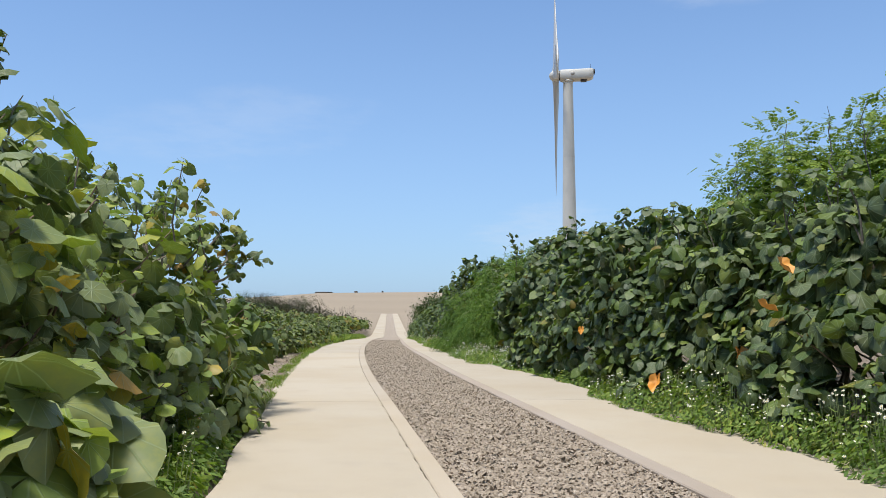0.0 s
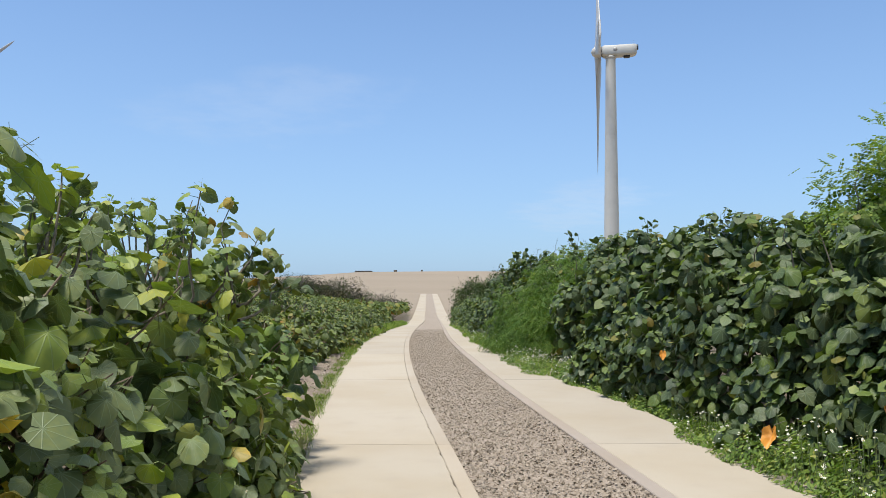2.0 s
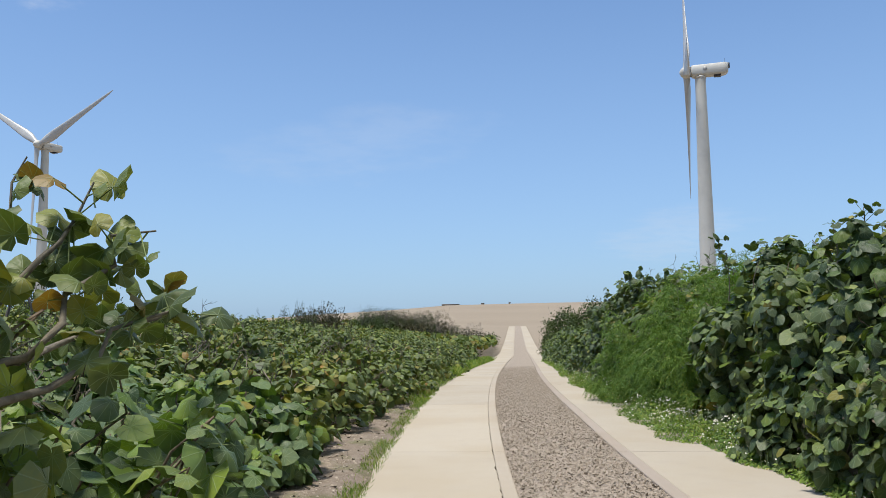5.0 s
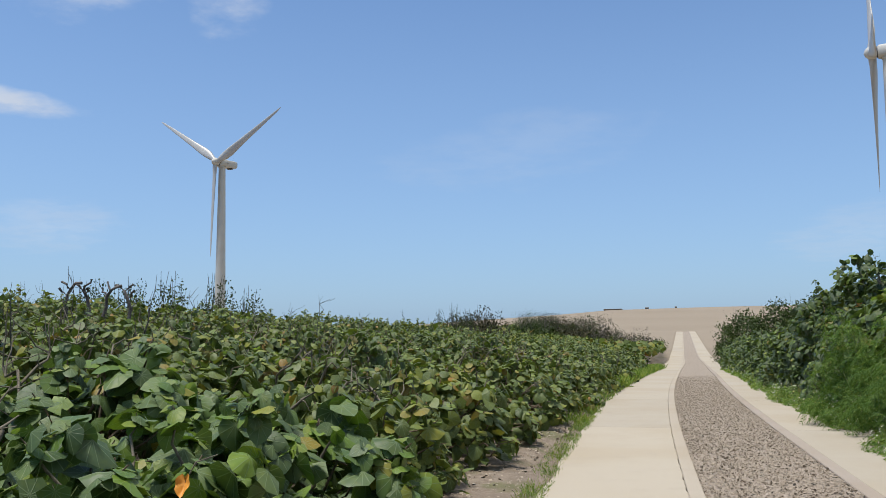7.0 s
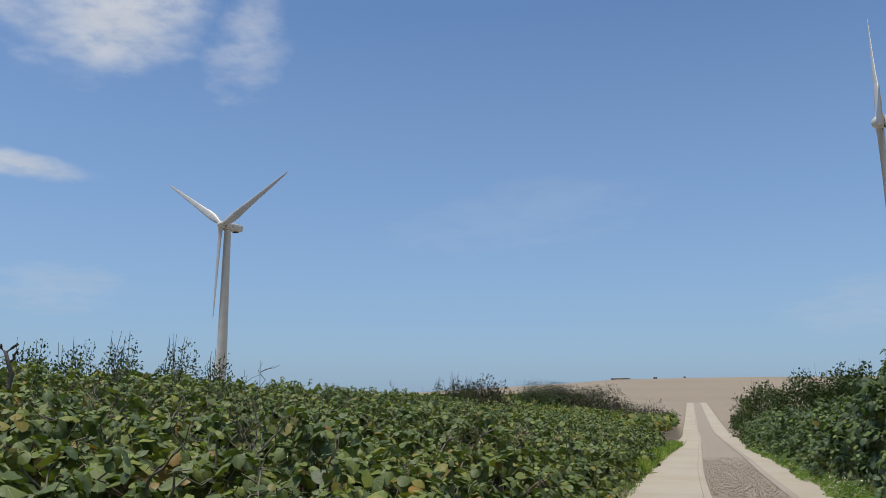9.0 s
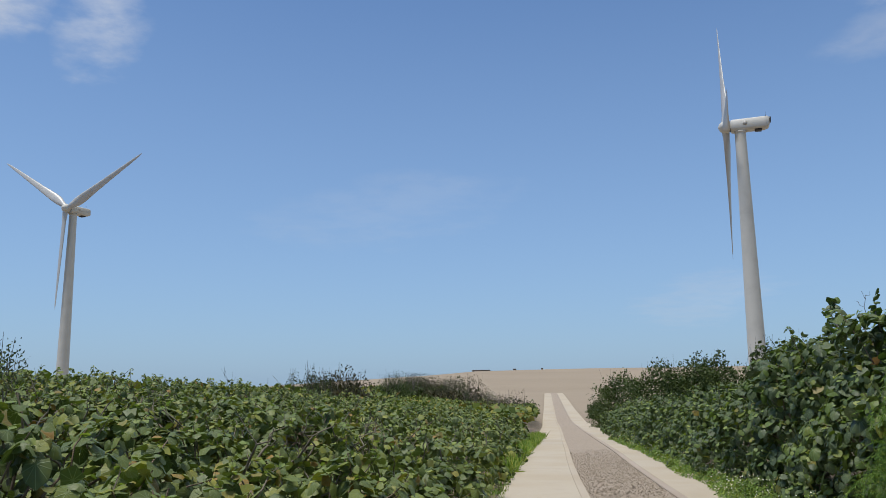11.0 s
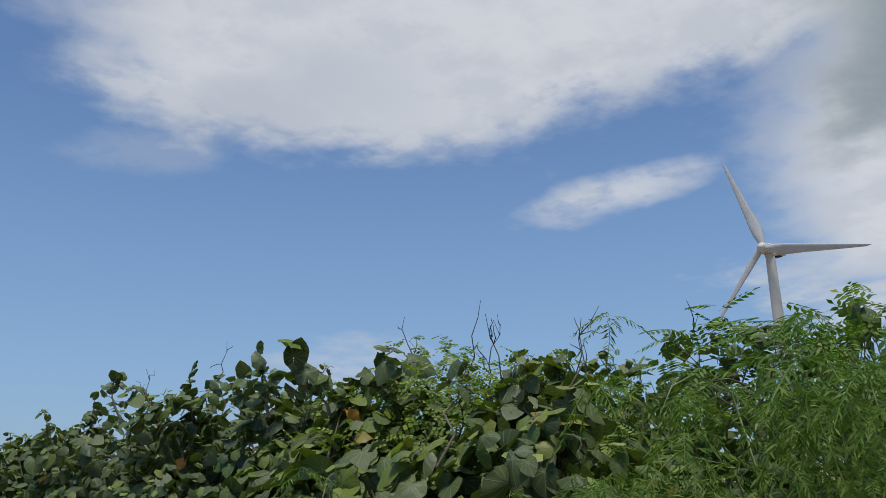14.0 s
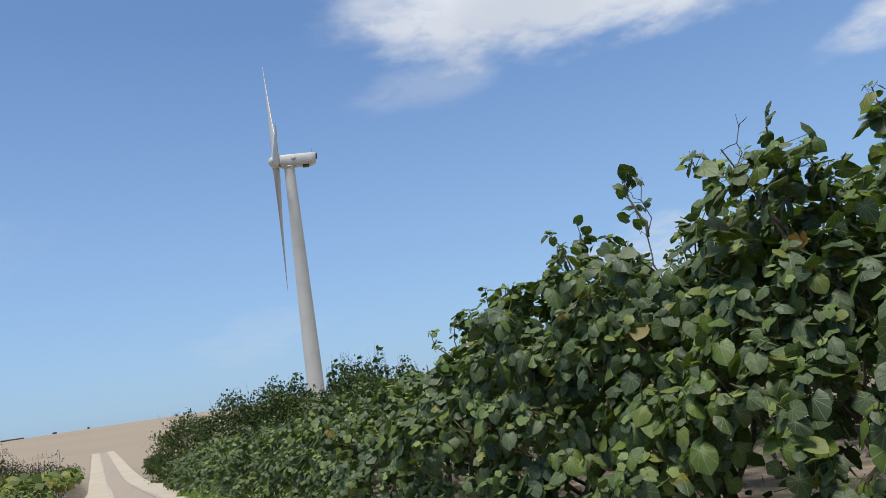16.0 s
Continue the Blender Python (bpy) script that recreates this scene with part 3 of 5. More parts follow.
def build_pebbles():
    rng = np.random.default_rng(5)
    n = 34000
    y = 3.0 + 35 * rng.beta(1.0, 1.7, n)
    off = (rng.random(n) * 2 - 1) * (GRAVEL + 0.005 + 0.05 * rng.random(n) ** 6)
    P = np.stack([centre(y) + off, y, profile(y) + 0.008 + 0.014 * rng.random(n) + 0.008 * (1 - (off / GRAVEL) ** 2)], -1)
    S = 0.008 + 0.009 * rng.random(n) ** 1.5
    N = rng.normal(0, 0.5, (n, 3)) + (0, 0, 1)
    T = rng.normal(0, 1, (n, 3))
    tpl = pebble_template()
    me = scatter("pebbles", pebble_template(False), P, N, T, S, mat_stone)
    me.polygons.foreach_set("use_smooth", np.zeros(len(me.polygons), bool))
    child("pebbles", me, path, kind="stuff")
    one = mesh_np("pebble", tpl[0], tpl[1], mat_stone, tpl[2], smooth=False)
    for k in range(160):
        yy = 3.6 + 5 * rng.random()
        ob = child("pebble", one, path)
        ob.matrix_basis = pose(float(centre(yy) + (rng.random() * 2 - 1) * (GRAVEL - 0.03)), yy, float(profile(yy)) + 0.026, *(rng.random(3) * 360)) @ Matrix.Scale(0.016 + 0.011 * rng.random(), 4)


build_pebbles()

# ---- bushes ----
BUSHES = []        # all clumps, to keep leaves out of their neighbours' insides


def inside(P, skip):
    """How deep points lie in other bushes: below 1 is inside."""
    best = np.full(len(P), 9.0)
    for b in BUSHES:
        if b is skip:
            continue
        x, y, z0, rx, ry, h = b
        if abs(P[:, 0].mean() - x) > rx + 3 or abs(P[:, 1].mean() - y) > ry + 3:
            continue
        d = np.abs((P - (x, y, z0)) / (rx, ry, h))
        best = np.minimum(best, (d ** 2.5).sum(1) ** 0.4)
    return best


def crown_points(b, n, rng, deep=0.3, rough=0.2, low=0.05):
    x, y, z0, rx, ry, h = b
    d = rng.normal(0, 1, (n, 3))
    d[:, 2] = np.abs(d[:, 2]) * 0.85 + low * 0.2
    s = d / ((np.abs(d) ** 2.5).sum(1) ** 0.4)[:, None]
    seed = x * 3.1 + y * 1.7
    lump = np.sin(s[:, 0] * 5 + seed) * np.sin(s[:, 1] * 5.5 + seed * 1.3) + 0.7 * np.sin(s[:, 2] * 7 + s[:, 0] * 4 + seed * 0.7)
    r = (1 + rough * 0.55 * lump) * (1 - deep * rng.random(n) ** 2) * (1 + rng.normal(0, 0.02, n))
    out = unit(s / (rx, ry, h))
    return s * r[:, None] * (rx, ry, h) + (x, y, z0), out


def spread(P, gap):
    """Indices of points that keep a gap between one another."""
    kept = []
    for i in range(len(P)):
        if not kept or np.min(np.sum((P[kept] - P[i]) ** 2, 1)) > gap * gap:
            kept.append(i)
    return np.array(kept, int)


def rosettes(C, D, rng, count, reach, size, droop=0.55, wild=0.4):
    """Leaves round shoot tips C with directions D: small upright ones at the tip, big drooping ones below it."""
    n = len(C)
    D = unit(np.asarray(D, float))
    A = unit(np.cross(D, rng.normal(0, 1, (n, 3))))
    B = np.cross(D, A)
    j = np.arange(count)[None, :]
    u = np.clip((j + 0.9 * rng.random((n, count))) / count, 0, 1)
    az = j * 2.4 + rng.random((n, 1)) * 6.283 + rng.normal(0, 0.35, (n, count))
    R = A[:, None] * np.cos(az)[..., None] + B[:, None] * np.sin(az)[..., None]
    Dk = np.repeat(D[:, None], count, 1)
    tilt = (0.35 + 1.25 * u)[..., None]
    ln = (reach * (0.3 + 0.75 * u) * (0.75 + 0.5 * rng.random((n, count))))[..., None]
    uu = u[..., None]
    base = C[:, None] - Dk * reach * 0.9 * uu
    P = base + (R * np.sin(tilt) + Dk * np.cos(tilt)) * ln
    N = Dk * (1.0 - 0.5 * uu) + R * 0.6 * uu + np.array((0, 0, 0.22)) + rng.normal(0, wild, P.shape)
    T = R * 0.7 - np.array((0, 0, droop)) + rng.normal(0, 0.42, P.shape)
    S = (size[0] + (size[1] - size[0]) * u ** 0.8) * (0.72 + 0.5 * rng.random((n, count)))
    flat = (n * count, 3)
    return P.reshape(flat), N.reshape(flat), T.reshape(flat), S.ravel(), base.reshape(flat), u.ravel()


def hibiscus(b, n, rng, group, label, ragged=0.24, singles=0, size=(0.13, 0.25), mats=None, upward=0.5, stems=5, tpl=None, shoots=0, base=0.06, twiggy=0, reach=0.13, tall=0.3):
    """A sea hibiscus bush: stems, shoots that end in whorls of big round drooping leaves, some shoots above the crown."""
    x, y, z0, rx, ry, h = b
    many, one, fresh = mats or (mat_hib, mat_hib_one, mat_young)
    ob = thing("hibiscus_bush", (x, y, z0), label, "bush", group)
    tpl = tpl or LEAF
    count = 9
    C, out = crown_points(b, int(n / count * 2.2), rng, deep=0.22, rough=ragged)
    keep = (inside(C, b) > 0.88) & (C[:, 2] > z0 + base)
    C, out = C[keep], out[keep]
    if singles:
        k = spread(C, reach * 1.15)
        C, out = C[k], out[k]
    C, out = C[:int(n / count)], out[:int(n / count)]
    D = out * 0.8 + (0, 0, upward) + rng.normal(0, 0.32, C.shape)
    P, N, T, S, foot, rank = rosettes(C, D, rng, count, reach, size)
    # leaves in the shade behind the whorls
    m = len(P) // 4
    Q, qo = crown_points(b, m, rng, deep=0.55, rough=0.2)
    ok = (inside(Q, b) > 0.8) & (Q[:, 2] > z0 + base)
    Q, qo = Q[ok] - qo[ok] * 0.12, qo[ok]
    m = len(Q)
    P, N, T = np.concatenate([P, Q]), np.concatenate([N, qo + rng.normal(0, 0.7, Q.shape) + (0, 0, 0.3)]), np.concatenate([T, qo * 0.4 + (0, 0, -0.7) + rng.normal(0, 0.5, Q.shape)])
    shaded = len(S)
    S, foot, rank = np.concatenate([S, size[0] + (size[1] - size[0]) * rng.random(m)]), np.concatenate([foot, Q - qo * 0.12]), np.concatenate([rank, np.ones(m)])
    tubes = []
    for k in range(shoots):
        a = rng.random() * 6.283
        root = np.array([x + math.cos(a) * rx * 0.75 * rng.random(), y + math.sin(a) * ry * 0.75 * rng.random(), z0 + h * 0.8])
        rise = np.array((rng.normal(0, 0.14), rng.normal(0, 0.14), h * 0.2 + tall * (0.25 + 0.75 * rng.random())))
        way = np.array(wander(rng, root, root + rise, 4, 0.05))
        tubes.append(tube(way - (x, y, z0), [0.009, 0.008, 0.007, 0.005, 0.003], 5))
        tips = np.stack([way[-1], way[-1] - rise * 0.18, way[-2]])[:2 + k % 2]
        p, q, r, w, f, v = rosettes(tips, np.tile(rise, (len(tips), 1)) + rng.normal(0, 0.12, (len(tips), 3)), rng, 6, reach * 0.55, (size[0] * 0.5, size[1] * 0.62))
        P, N, T, S, foot, rank = np.concatenate([P, p]), np.concatenate([N, q]), np.concatenate([T, r]), np.concatenate([S, w]), np.concatenate([foot, f]), np.concatenate([rank, v * 0.5])
    keep = (P[:, 2] > z0 + base) & (inside(P, b) > 0.8)
    shade = ((np.arange(len(P)) >= shaded) & (np.arange(len(P)) < shaded + m))[keep]
    P, N, T, S, foot, rank = P[keep], N[keep], T[keep], S[keep], foot[keep], rank[keep]
    n = len(P)
    rest = np.ones(n, bool)
    if singles:
        first = min(singles, n // 3)
        order = np.argsort(np.abs(P[:, 0] + 0.3) * 0.6 + rng.random(n) * 0.7 + (rank < 0.3) * 0.6 - 0.25 * (P[:, 2] - z0))[:first]
        rest[order] = False
        leaf = mesh_np("leaf", LEAF_FINE[0], LEAF_FINE[1], one, LEAF_FINE[2])
        fold = mesh_np("leaf", LEAF_FINE_DROOP[0], LEAF_FINE_DROOP[1], one, LEAF_FINE_DROOP[2])
        Nn, Tt = unit(N[order]), T[order]
        Tt = unit(Tt - Nn * np.sum(Tt * Nn, 1, keepdims=True))
        Xx = np.cross(Tt, Nn)
        for k, i in enumerate(order):
            o = child("leaf", fold if k % 3 else leaf, ob)
            s = S[i] * 1.06
            o.matrix_basis = Matrix([[Xx[k][r] * s, Tt[k][r] * s, Nn[k][r] * s, P[i][r] - (x, y, z0)[r]] for r in range(3)] + [[0, 0, 0, 1]])
    bent = LEAF_MID_DROOP if tpl is LEAF_MID else LEAF_DROOP if tpl is LEAF else LEAF_DROOP_LOW
    coin = np.where(shade, 2.0, rng.random(n))
    new_growth = rest & (rank < 0.13)
    old = rest & ~new_growth
    for nm, shape, pick, mt in (("foliage", tpl, old & (coin < 0.4), many), ("foliage", bent, old & (coin >= 0.4) & (coin < 1.5), many), ("shaded_foliage", LEAF_LOW, old & (coin > 1.5), many), ("young_foliage", LEAF_LOW, new_growth, fresh)):
        if pick.any():
            child(nm, scatter(nm, shape, P[pick], N[pick], T[pick], S[pick], mt, (x, y, z0)), ob, kind="stuff")
    if twiggy:
        way = P - foot
        child("stalk_growth", scatter("stalk_growth", STICK, foot, rng.normal(0, 1, (n, 3)), way, np.linalg.norm(way, axis=1) + 0.02, mat_green_stem, (x, y, z0)), ob, "thin pale leaf stalks", kind="stuff")
        inner = []
        for k in range(twiggy):
            tip = C[int(rng.integers(0, len(C)))] - (x, y, z0)
            a = tip * (0.35 + 0.25 * rng.random(), 0.35, 0.55) + rng.normal(0, 0.06, 3)
            inner.append(tube(wander(rng, a, tip * (1.05, 1.05, 1.06), 4, 0.05), [0.011, 0.010, 0.008, 0.006, 0.004], 4))
        child("branch_growth", mesh_np("branch_growth", *join_tubes(inner), mat_branch), ob, "thin brown branches", kind="stuff")
    if tubes:
        if singles:
            for v, f in tubes:
                child("shoot", mesh_np("shoot", v, f, mat_stem), ob)
        else:
            child("shoot_growth", mesh_np("shoot_growth", *join_tubes(tubes), mat_stem), ob, kind="stuff")
    for k in range(stems):
        a = rng.random() * 6.283
        tip = (math.cos(a) * rx * 0.7 * rng.random(), math.sin(a) * ry * 0.7 * rng.random(), h * (0.7 + 0.25 * rng.random()))
        v, f = tube(wander(rng, (math.cos(a) * 0.12, math.sin(a) * 0.12, -0.05), tip, 5, 0.06), [0.030, 0.026, 0.021, 0.016, 0.011, 0.006], 6)
        child("stem", mesh_np("stem", v, f, mat_stem), ob)
    return ob


def clump(x, y, rx, ry, h):
    b = (float(x), float(y), float(ground(x, y)), rx, ry, h)
    BUSHES.append(b)
    return b


RIGHT_FACE_Y = [-8, 4, 7, 10, 13, 19, 24, 26, 30, 45, 60]
RIGHT_FACE_X = [3.5, 3.15, 2.95, 2.70, 2.55, 2.35, 2.30, 2.15, 2.10, 2.45, 3.1]


def right_face(y):
    return float(np.interp(y, RIGHT_FACE_Y, RIGHT_FACE_X))


def plan_bushes():
    rng = np.random.default_rng(21)
    plan = []
    # tall hedge on the right, three rows deep
    for k, y in enumerate(np.arange(-5, 25.6, 1.45)):
        h = float(np.interp(y, [-5, 4, 8, 10, 12, 18, 19.3, 20.4, 22, 24.5, 25.8], [2.0, 1.88, 1.87, 2.06, 2.19, 2.18, 2.02, 2.12, 2.14, 2.16, 2.0]))
        r = 0.95 + 0.15 * rng.random()
        if not 16.2 < y < 19.3:
            plan.append(("right", clump(right_face(y) + r * 0.95, y, r, r * 1.3, h * (0.94 + 0.09 * rng.random()))))
        plan.append(("rightback", clump(right_face(y) + 2.5 + 0.3 * rng.random(), y + 0.6, 1.25, 1.2, (h + 0.10 - (-0.12 if 15.5 < y < 20 else 0)) * (0.95 + 0.1 * rng.random()))))
    for k, y in enumerate(np.arange(-4, 30, 2.3)):
        plan.append(("rightfar", clump(right_face(y) + 4.8, y, 1.6, 1.5, 2.2)))
    # low hedge further on
    for y in np.arange(26.6, 58, 1.9):
        r = 1.05 + 0.2 * rng.random()
        plan.append(("rightlow", clump(right_face(y) + r * 0.9, y, r, r * 1.05, float(np.interp(y, [26, 28, 31, 34, 45, 58], [1.75, 1.7, 1.5, 1.42, 1.42, 1.2])) * (0.93 + 0.12 * rng.random()))))
        plan.append(("rightlow", clump(right_face(y) + r * 0.9 + 1.9, y + 0.8, 1.4, 1.3, float(np.interp(y, [26, 29, 33, 45, 58], [1.9, 1.75, 1.5, 1.45, 1.3])))))
        plan.append(("rightlow", clump(right_face(y) + r * 0.9 + 4.2, y + 0.8, 1.6, 1.4, float(np.interp(y, [26, 29, 33, 45, 58], [2.0, 1.8, 1.55, 1.5, 1.35])))))
    # tall hedge on the left where the walk begins
    for y in np.arange(-5, 9.6, 1.2):
        r = 0.85 + 0.15 * rng.random()
        h = float(np.interp(y, [-5, 3, 5.5, 7.2, 8.1, 9.4], [1.75, 1.68, 1.66, 1.68, 1.0, 0.85]))
        plan.append(("left", clump(-1.25 + float(np.interp(y, [4.5, 6.5, 8.4, 8.9, 9.4], [0, 0.2, 0.2, -0.1, -0.5])) - r * 0.95, y, r, r, h * (0.94 + 0.1 * rng.random()))))
        if y < 8:
            plan.append(("leftback", clump(-3.7, y + 0.3, 1.2, 1.1, max(h, 1.55))))
    plan.append(("leftlow", clump(-0.98, 1.75, 0.40, 0.45, 0.74)))
    plan.append(("leftlow", clump(-1.10, 2.5, 0.36, 0.5, 0.78)))
    # the low field on the left
    for y in np.arange(-3, 47, 1.75):
        for j, xx in enumerate((-2.75, -4.4, -6.2, -8.2, -10.4, -12.8)):
            if y < 9.6 and j < 2:
                continue
            edge = float(np.interp(y, [9, 12, 20, 24, 30, 38, 48], [-0.1, -0.05, 0.05, 0.35, 0.58, 0.78, 1.1]))
            x = xx + edge + rng.normal(0, 0.15)
            h = (0.85, 1.10, 1.2, 1.25, 1.25, 1.3)[j] * (0.93 + 0.14 * rng.random())
            r = (0.92, 1.1, 1.2, 1.3, 1.4, 1.5)[j]
            plan.append(("field" if j < 3 else "fieldback", clump(x, y + rng.normal(0, 0.15), r, r, h)))
    return plan


def build_bushes():
    plan = plan_bushes()
    for k, (row, b) in enumerate(plan):
        rng = np.random.default_rng(100 + k)
        x, y, z0, rx, ry, h = b
        area = math.pi * (rx + ry) * h * 0.8 + math.pi * rx * ry
        if row == "right":
            near = 3 < y < 25.5
            late = y > 17
            hibiscus(b, int(area * ((185 if y > 21.6 else 150 if late else 180) if near else 45)), rng, "right hedge", "sea hibiscus bush with big grey-green drooping heart-shaped leaves beside the path",
                     singles=68 if near else 0, size=(0.05, 0.125) if y > 21.6 else (0.065, 0.16) if late else (0.06, 0.15), upward=0.35, shoots=7, tall=0.28, twiggy=22 if near else 0, tpl=LEAF_MID if near else LEAF, reach=0.11 if y > 21.6 else 0.14 if late else 0.12)
        elif row == "left":
            near = 0.3 < y < 9.6
            hibiscus(b, int(area * (165 if near else 45)), rng, "left hedge", "tall sea hibiscus bush, pale grey-green drooping leaves, bare brown stems",
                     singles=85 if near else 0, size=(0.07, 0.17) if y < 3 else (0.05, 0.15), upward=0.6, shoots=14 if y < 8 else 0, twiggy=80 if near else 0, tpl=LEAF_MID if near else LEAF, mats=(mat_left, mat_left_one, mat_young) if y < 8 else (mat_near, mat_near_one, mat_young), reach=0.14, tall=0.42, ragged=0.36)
        elif row == "leftlow":
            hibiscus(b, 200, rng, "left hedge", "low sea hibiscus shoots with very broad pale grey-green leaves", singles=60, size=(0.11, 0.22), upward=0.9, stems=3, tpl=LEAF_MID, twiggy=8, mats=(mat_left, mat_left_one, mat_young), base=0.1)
        elif row in ("rightback", "leftback"):
            hibiscus(b, int(area * (48 if row == "rightback" else 36)), rng, row[:-4] + " hedge", "dense sea hibiscus bush behind the hedge face, green and dusty", size=(0.07, 0.155), stems=2, shoots=5,
                     tpl=LEAF_LOW, base=h * 0.5)
        elif row == "rightfar":
            hibiscus(b, int(area * 30), rng, "right hedge", "dense sea hibiscus bush behind the hedge face, green and dusty", size=(0.08, 0.17), stems=1, shoots=3, tpl=LEAF_LOW, base=h * 0.65)
        elif row == "rightlow":
            hibiscus(b, int(area * (105 if x < 4 else 60)), rng, "low hedge", "low sea hibiscus bush with grey-green leaves along the path", reach=0.1, size=(0.055, 0.125), upward=0.4, stems=2, shoots=3, tpl=LEAF_LOW, tall=0.2)
        elif row == "field":
            near = 8 < y < 19
            hibiscus(b, int(area * (112 if y < 24 else 60)), rng, "field bushes", "low sprawling sea hibiscus with yellow-green and browning leaves", singles=36 if near else 0, mats=(mat_near, mat_near_one, mat_young) if y < 13 and x > -4.8 else (mat_field, mat_field_one, mat_young),
                     size=(0.07, 0.185) if y < 13 else (0.055, 0.14), upward=0.6, stems=3, shoots=4, twiggy=60 if y < 24 else 0, tpl=LEAF_MID if y < 13 else LEAF if y < 20 else LEAF_LOW, base=0.06 if x > -4 else h * 0.4, reach=0.11, tall=0.22)
        else:
            hibiscus(b, int(area * (52 if y < 30 else 36)), rng, "field bushes", "low sprawling sea hibiscus with yellow-green and browning leaves", mats=(mat_field, mat_field_one, mat_young),
                     size=(0.065, 0.145), upward=0.8, stems=1, shoots=6, tpl=LEAF_LOW, base=h * 0.5, twiggy=40 if x > -9.5 and 8 < y < 26 else 0, reach=0.11, tall=0.34)


build_bushes()


# ---- feathery shrubs in the hedge ----


def feathery(b, n, label, fine=False):
    """A shrub of arching wands, each ending in a plume of drooping divided fronds."""
    x, y, z0, rx, ry, h = b
    rng = np.random.default_rng(int(x * 100 + y * 10))
    ob = thing("leucaena_shrub", (x, y, z0), label, "shrub", "feathery shrubs")
    C, out = crown_points(b, n, rng, deep=0.5, rough=0.34)
    ok = C[:, 2] > z0 + 0.12
    C, out = C[ok], out[ok]
    D = out * (1, 1, 0.5) + (0, 0, 0.35) + rng.normal(0, 0.3, C.shape)
    count = 7
    P, N, T, S, foot, rank = rosettes(C, D, rng, count, 0.10, (0.13, 0.27), droop=0.12)
    P = foot
    m = len(P)
    N = N * 0.4 + (0, 0, 0.8) + rng.normal(0, 0.2, (m, 3))
    S = S * (0.8 if fine else 1.05)
    kind = rng.integers(0, 3, m)
    for k in range(3):
        q = kind == k
        child("frond_growth", scatter("frond_growth", FEATHERS[k], P[q], N[q], T[q], S[q] * 1.1, mat_feather, (x, y, z0)), ob, kind="stuff")
    # a shaded heart of small leaves
    Q, qo = crown_points((x, y, z0, rx * 0.78, ry * 0.78, h * 0.82), n * 4, rng, deep=0.4, rough=0.3)
    child("inner_foliage", scatter("inner_foliage", SPRAY, Q, qo + rng.normal(0, 0.6, Q.shape), qo - (0, 0, 0.3) + rng.normal(0, 0.6, Q.shape), 0.07 + 0.07 * rng.random(len(Q)), mat_small, (x, y, z0)), ob, kind="stuff")
    for k in range(16):
        tip = C[int(rng.integers(0, len(C)))] - (x, y, z0)
        mid = tip * (0.55, 0.55, 0.95) + (0, 0, 0.12)
        v, f = tube([tuple(tip * 0.08 - (0, 0, 0.05)), tuple(tip * (0.22, 0.22, 0.55)), tuple(mid), tuple(tip * (0.85, 0.85, 1.0) + (0, 0, 0.09)), tuple(tip * 1.02), tuple(tip * (1.14, 1.14, 0.98) - (0, 0, 0.07))], [0.009, 0.008, 0.006, 0.005, 0.004, 0.002], 5)
        child("stem", mesh_np("stem", v, f, mat_green_stem), ob)


for fx, fy, frx, fry, fh, fn in ((2.95, 16.7, 0.7, 0.7, 1.9, 160), (2.75, 17.6, 0.8, 0.75, 1.85, 215), (2.75, 18.6, 0.8, 0.75, 1.8, 215), (2.4, 19.4, 0.45, 0.45, 1.0, 60),
                               (2.3, 20.1, 0.6, 0.75, 1.5, 230), (3.75, 17.0, 0.9, 0.9, 2.15, 130), (3.75, 18.3, 0.9, 0.9, 2.15, 130), (3.9, 19.5, 0.7, 0.7, 2.15, 130)):
    feathery((fx, fy, float(ground(fx, fy)), frx, fry, fh), fn, "bright green feathery shrub with finely divided drooping fronds", fx < 2.6)


def spray_tree(x, y, h, crown, seed, n, label, size=(0.16, 0.3), limbs=22, mat=None):
    """A thin-stemmed small tree; crown: radii of its leafy head, filled with sprays of small paired leaflets."""
    rng = np.random.default_rng(seed)
    mat = mat or mat_small
    z0 = float(ground(x, y))
    ob = thing("small_tree", (x, y, z0), label, "tree", "small trees")
    mid = np.array([0, 0, h - crown[2]])
    v, f = tube(wander(rng, (0.1, 0.1, -0.05), mid, 6, 0.03), [r * (0.35 if h < 2.7 else 1.0) for r in (0.05, 0.045, 0.04, 0.033, 0.026, 0.018, 0.012)], 7)
    child("trunk", mesh_np("trunk", v, f, mat_stem), ob)
    d = unit(rng.normal(0, 1, (n, 3)))
    lump = 1 + 0.22 * np.sin(d[:, 0] * 6 + seed) * np.sin(d[:, 1] * 5 + 1) + 0.15 * np.sin(d[:, 2] * 9 + d[:, 0] * 5)
    r = lump * (1 - 0.5 * rng.random(n) ** 1.6) + 0.22 * np.maximum(0, rng.normal(-0.6, 0.7, n))
    P = d * r[:, None] * crown + mid
    T = d + rng.normal(0, 0.5, (n, 3)) + (0, 0, 0.15)
    N = d * 0.4 + rng.normal(0, 0.4, (n, 3)) + (0, 0, 0.8)
    for k in range(limbs):
        tip = P[int(rng.integers(0, n))]
        a = mid * (0.55 + 0.4 * rng.random())
        v, f = tube(wander(rng, a, tip, 4, 0.05), [r * (0.5 if h < 2.7 else 1.0) for r in (0.016, 0.013, 0.01, 0.007, 0.003)], 5)
        child("limb", mesh_np("limb", v, f, mat_stem), ob)
    child("crown", scatter("crown", SPRAY_WIDE if mat is mat_olive else SPRAY, P, N, T, size[0] + (size[1] - size[0]) * rng.random(n), mat), ob, kind="stuff")


